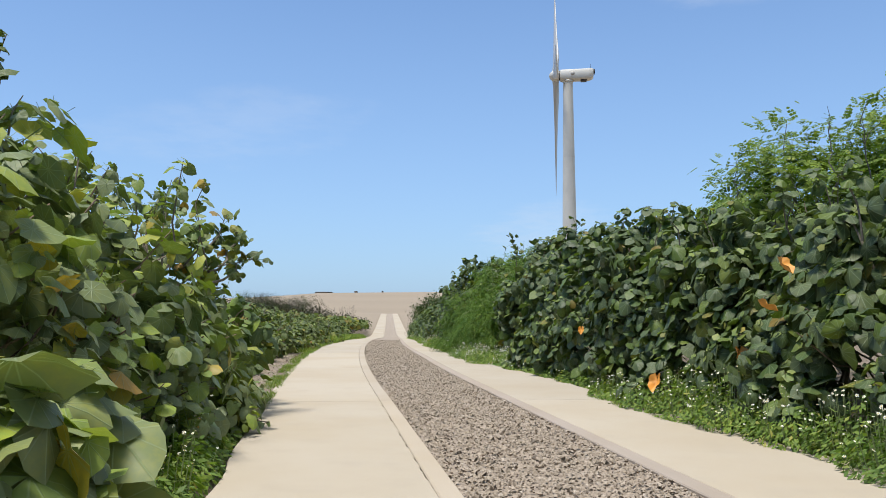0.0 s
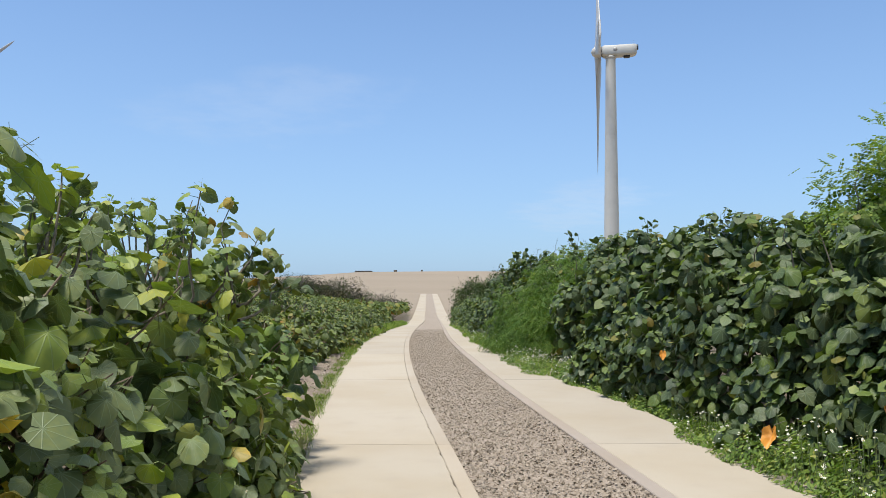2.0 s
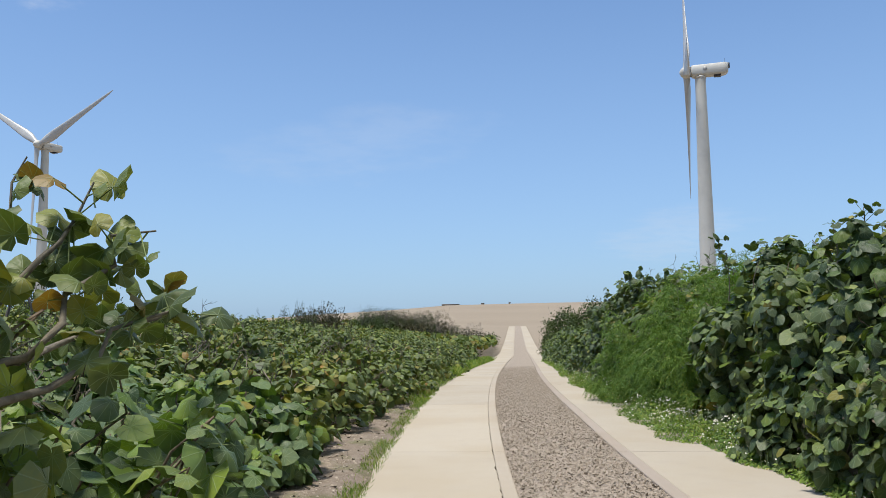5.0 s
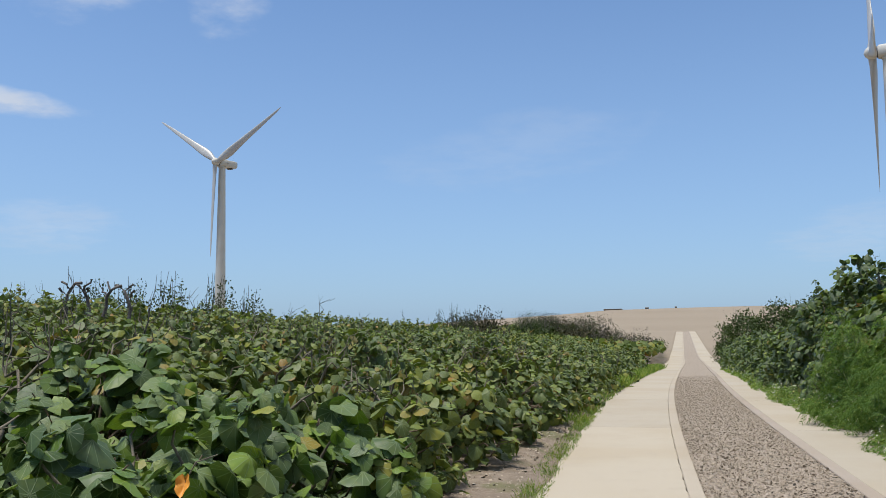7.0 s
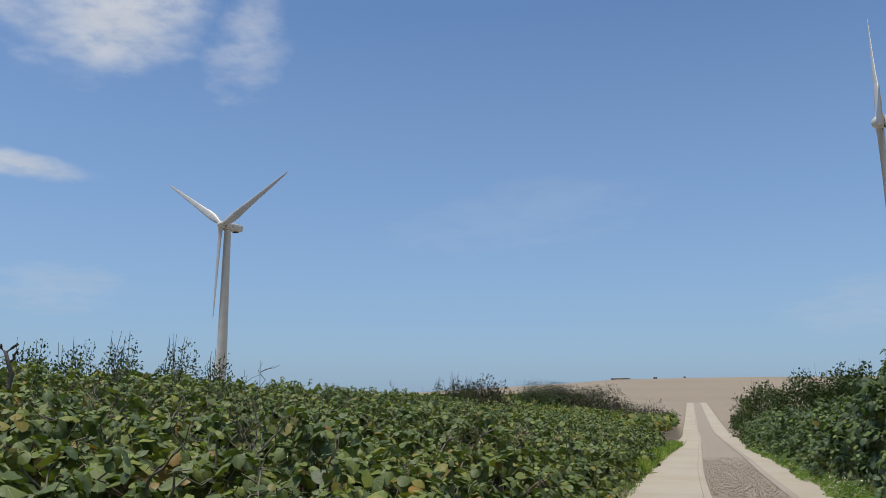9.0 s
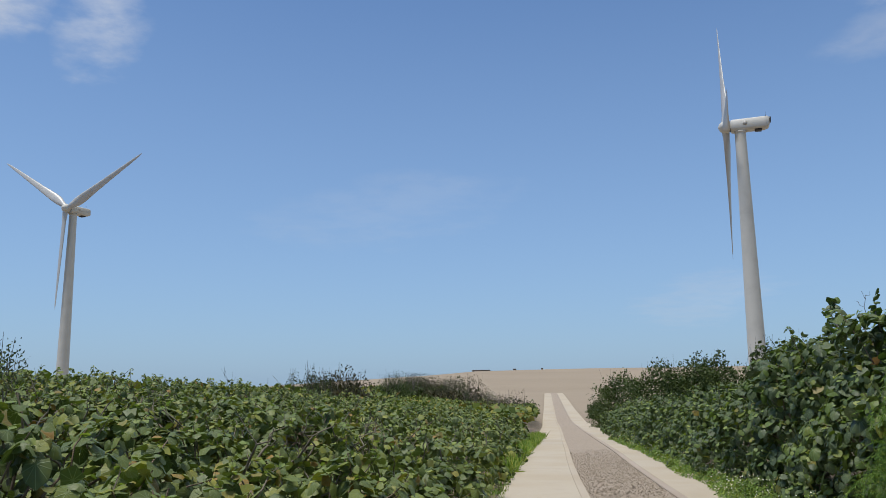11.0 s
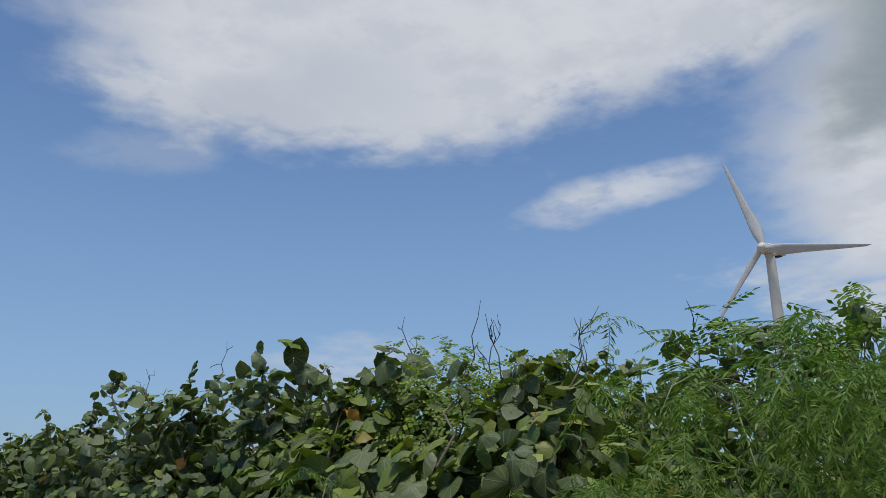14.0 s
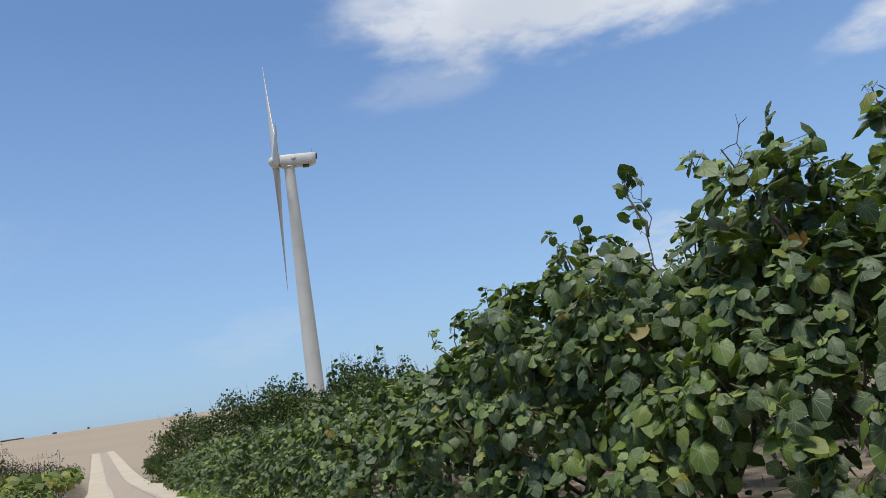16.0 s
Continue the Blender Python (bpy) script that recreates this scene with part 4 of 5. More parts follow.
BUSHY = "small bushy tree with fine bright green leaves above the hedge"
SLENDER = "slender tree with paired leaflets standing out of the hedge"
spray_tree(4.85, 8.7, 3.0, (0.95, 1.0, 0.95), 3, 4200, BUSHY, (0.11, 0.18), 40, mat_olive)
spray_tree(6.1, 8.3, 3.35, (1.1, 1.1, 1.1), 4, 4000, BUSHY, (0.11, 0.18), 40, mat_olive)
spray_tree(5.6, 6.8, 3.1, (0.9, 0.9, 0.9), 5, 1500, BUSHY, (0.11, 0.19), 22, mat_olive)
spray_tree(4.1, 19.0, 2.32, (0.45, 0.45, 0.28), 7, 90, SLENDER, (0.13, 0.24), 12)
spray_tree(4.4, 18.1, 2.4, (0.45, 0.45, 0.28), 9, 70, SLENDER, (0.13, 0.24), 12)
spray_tree(4.3, 17.2, 2.42, (0.45, 0.45, 0.3), 12, 90, SLENDER, (0.16, 0.28), 12)
spray_tree(4.0, 17.8, 2.38, (0.5, 0.4, 0.25), 13, 90, SLENDER, (0.15, 0.26), 12)
spray_tree(4.0, 18.6, 2.45, (0.4, 0.5, 0.28), 14, 90, SLENDER, (0.15, 0.26), 12)
spray_tree(3.85, 20.7, 2.42, (0.8, 1.0, 0.55), 15, 2600, BUSHY, (0.075, 0.13), 22, mat_olive)


# ---- bare twigs above the bushes ----


def bare_twig(x, y, z0, h, seed, group, lean=0.25):
    rng = np.random.default_rng(seed)
    ob = thing("bare_twig", (x, y, z0), "bare dark branching twig sticking up out of the bushes", "dead branch", group)
    a = rng.random() * 6.283
    tip = np.array([math.cos(a) * h * lean, math.sin(a) * h * lean, h])
    way = wander(rng, (0, 0, -0.5), tip, 8, 0.022)
    child("main_stem", mesh_np("main_stem", *tube(way, [0.008, 0.0075, 0.007, 0.0062, 0.0055, 0.0047, 0.004, 0.003, 0.0018], 5), mat_twig), ob)
    for k in range(2 + int(rng.integers(0, 4))):
        i = 4 + int(rng.integers(0, 4))
        b = np.array(way[i])
        q = b + rng.normal(0, 0.3, 3) * h * 0.6 + (0, 0, h * 0.25)
        child("branchlet", mesh_np("branchlet", *tube(wander(rng, b, q, 3, 0.08), [0.0045, 0.0038, 0.0028, 0.0015], 4), mat_twig), ob)


def dead_branch(x, y, z0, h, seed):
    """A thick broken limb with knobbly bent stubs."""
    rng = np.random.default_rng(seed)
    ob = thing("dead_branch", (x, y, z0), "thick dark dead branch with bent broken stubs above the field", "dead branch", "dead branches")
    side = 1 if seed % 2 else -1
    way = [(0.05 * side, 0, -0.2), (0.03 * side, 0.02, -0.05), (0, 0, h * 0.3), (-0.05 * side, 0.02, h * 0.6), (-0.13 * side, 0, h * 0.82), (-0.2 * side, 0.03, h * 0.9)]
    way = [tuple(np.array(p) + rng.normal(0, 0.012, 3)) for p in way]
    child("main_stem", mesh_np("main_stem", *tube(way, [0.026, 0.025, 0.023, 0.021, 0.02, 0.024], 7), mat_twig), ob)
    for k in range(2):
        b = np.array(way[2 + k])
        q = b + (side * (0.08 + 0.1 * rng.random()), rng.normal(0, 0.05), h * (0.3 + 0.25 * rng.random()))
        child("stub", mesh_np("stub", *tube(wander(rng, b, q, 3, 0.1), [0.018, 0.016, 0.015, 0.019], 6), mat_twig), ob)


def brown_branch(x, y, z0, seed):
    rng = np.random.default_rng(seed)
    ob = thing("field_branch", (x, y, z0), "bare brown branch arching over the low field leaves", "branch", "field branches")
    a = rng.random() * 6.283
    way = wander(rng, (0, 0, -0.25), (math.cos(a) * 0.5, math.sin(a) * 0.5, 0.12 + 0.14 * rng.random()), 6, 0.06)
    child("main_stem", mesh_np("main_stem", *tube(way, [0.014, 0.013, 0.012, 0.010, 0.008, 0.006, 0.003], 5), mat_stem), ob)
    for k in range(3):
        b = np.array(way[2 + k])
        child("branchlet", mesh_np("branchlet", *tube(wander(rng, b, b + rng.normal(0, 0.16, 3) + (0, 0, 0.10), 3, 0.08), [0.006, 0.005, 0.004, 0.002], 4), mat_stem), ob)


def build_twigs():
    rng = np.random.default_rng(77)
    for k in range(120):
        y = 9.6 + 18 * rng.random() ** 1.2
        x = -2.6 - 7 * rng.random()
        brown_branch(x, y, float(ground(x, y)) + float(np.interp(x, [-8, -4.4, -2.6], [1.2, 1.1, 0.85])), 1500 + k)
    for k in range(14):      # on the hedge on the right
        y = 4.5 + 20 * rng.random()
        x = right_face(y) + 1.0 + 2.2 * rng.random()
        bare_twig(x, y, 2.2, 0.28 + 0.28 * rng.random(), 300 + k, "hedge twigs")
    for k in range(52):      # over the field on the left
        y = 12 + 30 * rng.random()
        x = -4.5 - 11 * rng.random()
        bare_twig(x, y, float(ground(x, y)) + 1.15, 0.3 + 0.45 * rng.random(), 400 + k, "field twigs")
    for k in range(4):
        bare_twig(-2.0 - 0.4 * rng.random(), 4.0 + 4.6 * rng.random(), 1.62, 0.2 + 0.15 * rng.random(), 500 + k, "hedge twigs")
    for k, (x, y, z, h) in enumerate(((3.9, 21.0, 2.35, 0.42), (3.9, 20.7, 2.32, 0.48), (3.95, 20.5, 2.3, 0.38), (3.9, 23.9, 2.6, 0.35), (3.9, 19.6, 2.15, 0.42), (4.0, 19.8, 2.2, 0.3), (3.9, 20.2, 2.3, 0.36))):
        bare_twig(x, y, z, h, 520 + k, "hedge twigs", 0.45)
    for k, (x, y, z, h) in enumerate(((-8.68, 18.0, 1.82, 0.34), (-8.4, 18.05, 1.80, 0.36), (-8.0, 18.0, 1.82, 0.28), (-7.75, 18.1, 1.80, 0.32))):
        dead_branch(x, y, z, h, 560 + k)


build_twigs()


def leafy_branch(x, y, z0, tip, n, seed, big=1.0, mat=None):
    """One long branch reaching out of the hedge, with leaves along its outer half."""
    rng = np.random.default_rng(seed)
    ob = thing("leafy_branch", (x, y, z0), "long thin hibiscus branch with sparse leaves rising above the hedge", "branch", "hedge branches")
    way = wander(rng, (0, 0, 0), tip, 6, 0.04)
    child("main_stem", mesh_np("main_stem", *tube(way, [0.014, 0.012, 0.011, 0.009, 0.007, 0.005, 0.003], 6), mat_stem), ob)
    leaf = mesh_np("leaf", LEAF_FINE_DROOP[0], LEAF_FINE_DROOP[1], mat or mat_field_one, LEAF_FINE_DROOP[2])
    for k in range(n):
        u = 0.45 + 0.55 * k / n
        i = min(int(u * 6), 5)
        p = np.array(way[i]) + (np.array(way[i + 1]) - np.array(way[i])) * (u * 6 - i)
        o = p + rng.normal(0, 0.06, 3)
        child("petiole", mesh_np("petiole", *tube([tuple(p), tuple(o)], [0.003, 0.002], 4), mat_green_stem), ob)
        q = child("leaf", leaf, ob)
        q.matrix_basis = pose(*o, 20 + 60 * rng.random(), rng.normal(0, 25), 360 * rng.random()) @ Matrix.Scale(big * (0.06 + 0.05 * rng.random()), 4)


leafy_branch(-1.95, 4.2, 1.5, (-0.02, 0.3, 0.95), 12, 1)
leafy_branch(-2.0, 4.35, 1.45, (0.15, 0.1, 0.65), 9, 2)
leafy_branch(-1.65, 7.6, 1.25, (0.28, 0.85, 0.30), 24, 3)
leafy_branch(-1.38, 7.15, 1.3, (0.26, 0.45, 0.40), 18, 21)
leafy_branch(-1.35, 7.05, 1.2, (0.27, 0.6, 0.24), 16, 22)
leafy_branch(-1.5, 7.2, 1.3, (0.2, 0.35, 0.55), 16, 23)
for bx, by, bz, tip, bn, bs in ((3.0, 15.8, 2.0, (-0.25, -0.15, 0.52), 14, 1.0), (2.75, 20.72, 1.95, (-0.3, 0.0, 0.32), 11, 1.35), (3.0, 23.9, 2.05, (-0.1, 0.0, 0.40), 13, 1.1), (2.98, 21.65, 2.0, (-0.1, 0.0, 0.40), 12, 1.2), (2.95, 22.6, 2.0, (0.0, 0.1, 0.38), 11, 1.1), (3.3, 25.0, 2.0, (0.0, 0.1, 0.42), 13, 1.0), (3.2, 12.6, 2.0, (0.1, 0.1, 0.42), 12, 0.9)):
    leafy_branch(bx, by, bz, tip, bn, int(by * 10), bs, mat_hib_one)
leafy_branch(-1.95, 7.7, 1.4, (0.1, 0.4, 0.66), 10, 5)
leafy_branch(-1.7, 6.4, 1.4, (0.1, 0.3, 0.62), 10, 10)
leafy_branch(-2.3, 6.2, 1.5, (0.1, 0.2, 0.6), 10, 11)
leafy_branch(-2.1, 5.4, 1.5, (0.2, 0.3, 0.55), 9, 6)


ORANGE = plain_material("orange dying leaf", (0.62, 0.27, 0.035), 0.6, streak=0.35, scale=9.0)


def dying_leaf(x, y, z, size, turn, tilt):
    ob = thing("dying_leaf", (x, y, z), "withered orange hibiscus leaf hanging in the hedge", "leaf", "dying leaves")
    tpl = heart_leaf(20, 2, cup=0.7, fold=-0.85, wave=0.12)
    o = child("blade", mesh_np("blade", tpl[0] * (0.85 * size, 1.15 * size, size), tpl[1], ORANGE, tpl[2]), ob)
    o.matrix_basis = pose(0, 0, 0, tilt, 0, turn) @ Matrix.Rotation(math.pi, 4, "X")
    child("stalk", mesh_np("stalk", *tube([(0, 0, 0), (0.03, 0.02, 0.07), (0.12, 0.02, 0.10)], [0.003, 0.003, 0.002], 5), mat_stem), ob)


for spec in ((2.99, 6.4, 0.60, 0.16, 15, 75), (2.66, 7.36, 0.33, 0.13, -50, 70), (2.95, 5.6, 1.3, 0.11, 30, 60), (2.9, 5.8, 1.0, 0.11, 60, 40), (2.62, 9.9, 0.75, 0.08, -20, 70), (-1.35, 6.2, 0.75, 0.10, 40, 60), (-1.4, 5.4, 0.95, 0.10, -30, 70), (-2.0, 10.6, 0.8, 0.06, 10, 70), (3.05, 20.9, 1.95, 0.13, 80, 60), (2.9, 22.6, 1.7, 0.12, -70, 65)):
    dying_leaf(*spec)


# ---- flowering weeds at the path's edge ----


def flower_template():
    V, F = [], []
    for k in range(5):
        a = k * 2 * math.pi / 5
        i = len(V)
        V += [(0.15 * math.cos(a), 0.15 * math.sin(a), 0.02), (0.85 * math.cos(a - 0.4), 0.85 * math.sin(a - 0.4), 0.1), (math.cos(a), math.sin(a), 0.05), (0.85 * math.cos(a + 0.4), 0.85 * math.sin(a + 0.4), 0.1)]
        F += [(i, i + 1, i + 2), (i, i + 2, i + 3)]
    v = np.array(V)
    return v, np.array(F), v[:, :2].copy()


FLOWER = flower_template()
BUTTON = (np.array([(0.32 * math.cos(k * 1.2566), 0.32 * math.sin(k * 1.2566), 0.08) for k in range(5)] + [(0, 0, 0.25)]), np.array([(k, (k + 1) % 5, 5) for k in range(5)]), np.zeros((6, 2)))


def weed_patch(x, y, rx, ry, h, seed, flowers, leaves=1.0):
    rng = np.random.default_rng(seed)
    z0 = float(ground(x, y))
    ob = thing("flowering_weed", (x, y, z0), "bright green weeds with small white daisy flowers beside concrete", "weeds", "flowering weeds")
    n = int(6600 * rx * ry * leaves / max(0.25, rx) * 0.45)
    a, r = rng.random(n) * 6.283, np.sqrt(rng.random(n))
    px, py = np.cos(a) * r * rx, np.sin(a) * r * ry
    top = h * (1 - 0.75 * r ** 2) * (0.75 + 0.35 * np.sin(px * 9 + seed) * np.sin(py * 8 + seed * 2))
    P = np.stack([px, py, np.maximum(top * (0.35 + 0.65 * rng.random(n)), 0.015)], -1)
    N = np.stack([px / rx, py / ry, np.full(n, 0.9)], -1) + rng.normal(0, 0.45, (n, 3))
    T = np.stack([np.cos(a), np.sin(a), np.full(n, -0.2)], -1) + rng.normal(0, 0.6, (n, 3))
    child("foliage", scatter("foliage", quad_leaf(0.42), P, N, T, 0.028 + 0.04 * rng.random(n), mat_bidens), ob, kind="stuff")
    m = int(flowers * 1.2)
    a, r = rng.random(m) * 6.283, np.sqrt(rng.random(m))
    px, py = np.cos(a) * r * rx * 1.05, np.sin(a) * r * ry * 1.05
    P = np.stack([px, py, h * (1 - 0.7 * r ** 2) * 0.9 + 0.01 + 0.06 * rng.random(m)], -1)
    N = rng.normal(0, 0.45, (m, 3)) + (-0.2, -0.3, 1)
    S = 0.006 + 0.007 * rng.random(m)
    child("petals", scatter("petals", FLOWER, P, N, rng.normal(0, 1, (m, 3)), S, mat_petal), ob, "small white petals", kind="stuff")
    child("flower_discs", scatter("flower_discs", BUTTON, P, N, rng.normal(0, 1, (m, 3)), S, mat_eye), ob, "yellow flower centres", kind="stuff")
    st = []
    for p in P[:: max(1, m // 40)]:
        st.append(tube([(p[0] * 0.8, p[1] * 0.8, 0), tuple(p)], [0.003, 0.002], 4))
    child("stalk_growth", mesh_np("stalk_growth", *join_tubes(st), mat_green_stem), ob, kind="stuff")


def build_weeds():
    rng = np.random.default_rng(9)
    y = 2.6
    while y < 46:          # along the right strip
        big = 14.6 < y < 25
        inner = float(np.interp(y, [2, 9, 13, 14.4, 15.2, 17, 24, 30, 46], [2.85, 2.45, 2.35, 2.2, 1.85, 1.80, 1.75, 1.85, 2.2]))
        outer = right_face(y) + 0.25
        w = max(0.22, (outer - inner) / 2)
        step = 0.65 + 0.25 * rng.random() if y < 26 else 1.3
        if 18.2 < y < 20.0:
            inner += 0.35
            w = max(0.2, (outer - inner) / 2)
        sparse = 9.2 < y < 13.0
        if sparse:
            inner += 0.22
            w = max(0.2, (outer - inner) / 2)
        lush = 0.4 if sparse else 2.6 if 13.2 < y < 17.4 else 1.5 if y < 9 else 1.0
        weed_patch((inner + outer) / 2 + 0.05 * rng.normal(), y, w, step * 0.75, (0.14 if sparse else 0.24) + 0.16 * rng.random() + (0.12 if y < 7.5 else 0), 700 + int(y * 10), int((34 + 30 * rng.random()) * lush) if y < 26 else 30, 1.0 if y < 26 else 0.45)
        y += step
    y = 2.6
    while y < 7.6:         # under the left hedge
        weed_patch(-1.10 + 0.05 * rng.normal() - 0.04 * max(0, y - 5), y, 0.25, 0.5, 0.26 + 0.12 * rng.random(), 900 + int(y * 10), 26)
        y += 0.7


build_weeds()


def grass_strip(y0, y1, off0, off1, h, n, seed, label, patchy=0.0):
    """Grass along the path: offsets from the path's middle, at both ends of the strip."""
    rng = np.random.default_rng(seed)
    py = y0 + (y1 - y0) * rng.random(n)
    a, b = (np.interp(py, (y0, y1), o) for o in (off0, off1))
    px = centre(py) + a + (b - a) * rng.beta(1.6, 1.6, n)
    keep = np.sin(py * 2.3 + seed) + 0.8 * np.sin(py * 5.1 + px * 7) + rng.normal(0, 0.5, n) > patchy * 2 - 1.2
    px, py = px[keep], py[keep]
    n = len(px)
    P = np.stack([px, py, np.maximum(ground(px, py), profile(py) + np.where(np.abs(px - centre(py)) < 1.9, 0.03, -0.02))], -1)
    N = rng.normal(0, 1, (n, 3)) * (1, 1, 0.2)
    T = rng.normal(0, 0.45, (n, 3)) + (0, 0, 1)
    ob = new("grass", scatter("grass", lance_leaf(0.09, 0.3), P, N, T, h * (0.4 + 0.8 * rng.random(n)), mat_grass))
    tagged(ob, label, "grass", "grass patches", "stuff")


grass_strip(29, 50, (-2.3, -2.5), (-1.75, -1.35), 0.26, 9000, 41, "bright green grass along the concrete strip")
grass_strip(20, 30, (-2.4, -2.4), (-1.86, -1.75), 0.12, 2500, 43, "short green grass at the strip's edge", 0.3)
grass_strip(8.0, 22, (-2.10, -2.10), (-1.84, -1.80), 0.055, 9000, 44, "thin yellow-green grass in the earth by the strip", 0.3)


def soil_stones():
    rng = np.random.default_rng(58)
    n = 2600
    py = 8.0 + 14 * rng.random(n)
    px = centre(py) - 1.95 - 0.95 * rng.random(n)
    P = np.stack([px, py, ground(px, py) + 0.002 + np.where(px > centre(py) - 2.05, -0.06, 0)], -1)
    me = scatter("soil_stones", pebble_template(False), P, rng.normal(0, 0.5, (n, 3)) + (0, 0, 1), rng.normal(0, 1, (n, 3)), 0.006 + 0.018 * rng.random(n) ** 3, mat_stone)
    tagged(new("soil_stones", me), "small stones lying on bare brown earth", "stones", kind="stuff")


soil_stones()


# ---- far scrub and dark shrubs ----


def scrub(name, label, x0, x1, y0, y1, n, size, height, seed, mat, clear=None):
    rng = np.random.default_rng(seed)
    px, py = x0 + (x1 - x0) * rng.random(n), y0 + (y1 - y0) * rng.random(n)
    if clear is not None:
        ok = clear(px, py)
        px, py = px[ok], py[ok]
    lump = 0.5 + 0.25 * np.sin(px * 0.9 + py * 0.35) * np.sin(py * 0.8 + 0.7) + 0.2 * np.sin(px * 2.3 + 1) * np.sin(py * 2.1)
    pz = ground(px, py) + height * (0.72 + 0.4 * lump) * (0.75 + 0.28 * rng.random(len(px)))
    N = rng.normal(0, 0.5, (len(px), 3)) + (0, -0.15, 0.8)
    T = rng.normal(0, 0.8, (len(px), 3)) + (0, 0, -0.2)
    ob = new(name, scatter(name, QUAD, np.stack([px, py, pz], -1), N, T, size * (0.6 + 0.7 * rng.random(len(px))), mat))
    tagged(ob, label, "scrub", kind="stuff")


def left_of_path(px, py):
    return px < centre(np.clip(py, -12, 190)) - 2.3 - np.clip((py - 80) * 0.03, 0, 3)


scrub("field_scrub", "low green scrub covering the field beyond the bushes", -14, 1.5, 45, 100, 26000, 0.30, 1.25, 61, mat_scrub, left_of_path)
scrub("field_scrub", "low green scrub covering the wide field", -42, -13.2, -4, 60, 30000, 0.34, 1.35, 62, mat_scrub)
scrub("field_scrub", "distant green scrub on the wide field", -110, -14, 55, 150, 16000, 0.7, 1.6, 63, mat_scrub)
scrub("field_scrub", "green scrub behind the hedge", 8.5, 40, -4, 66, 20000, 0.22, 1.4, 64, mat_scrub)


def dark_shrub(x, y, r, h, seed, n, label, mat, group, spikes=14, grain=0.15):
    """A feathery dark shrub: upright wisps on a few stems."""
    rng = np.random.default_rng(seed)
    z0 = float(ground(x, y))
    ob = thing("dark_shrub", (x, y, z0), label, "shrub", group)
    b = (0, 0, 0, r, r, h * 0.82)
    P, out = crown_points(b, int(n * 0.8), rng, deep=0.3, rough=0.25)
    N = rng.normal(0, 1, P.shape) * (1, 1, 0.3)
    T = out * 0.5 + (0, 0, 0.35) + rng.normal(0, 0.6, P.shape)
    me = scatter("foliage", quad_leaf(0.5), P, N, T, grain * (0.7 + 0.8 * rng.random(len(P))), mat)
    child("foliage", me, ob, kind="stuff")
    if n > 1200 and grain > 0.07:           # a dense heart of coarser leaves
        Q, _ = crown_points((0, 0, 0, r * 0.8, r * 0.8, h * (0.86 if grain == 0.095 else 0.8 if grain < 0.115 else 0.52)), (3000 if n > 4000 else 500) if grain == 0.095 else min(n // 4, 800), rng, deep=0.3, rough=0.25)
        child("foliage", scatter("foliage", quad_leaf(0.6), Q, rng.normal(0, 1, Q.shape), rng.normal(0, 1, Q.shape), (0.17 if grain == 0.095 else 0.34) * (0.7 + 0.6 * rng.random(len(Q))), mat), ob, kind="stuff")
    st = []
    for k in range(spikes):
        a = rng.random() * 6.283
        q = (math.cos(a) * r * 0.8 * rng.random(), math.sin(a) * r * 0.8 * rng.random())
        st.append(tube(wander(rng, (q[0] * 0.5, q[1] * 0.5, 0), (q[0], q[1], h * (0.75 + 0.3 * rng.random())), 3, 0.03), [0.016, 0.013, 0.009, 0.004], 4))
    child("stem_growth", mesh_np("stem_growth", *join_tubes(st), mat_twig), ob, kind="stuff")


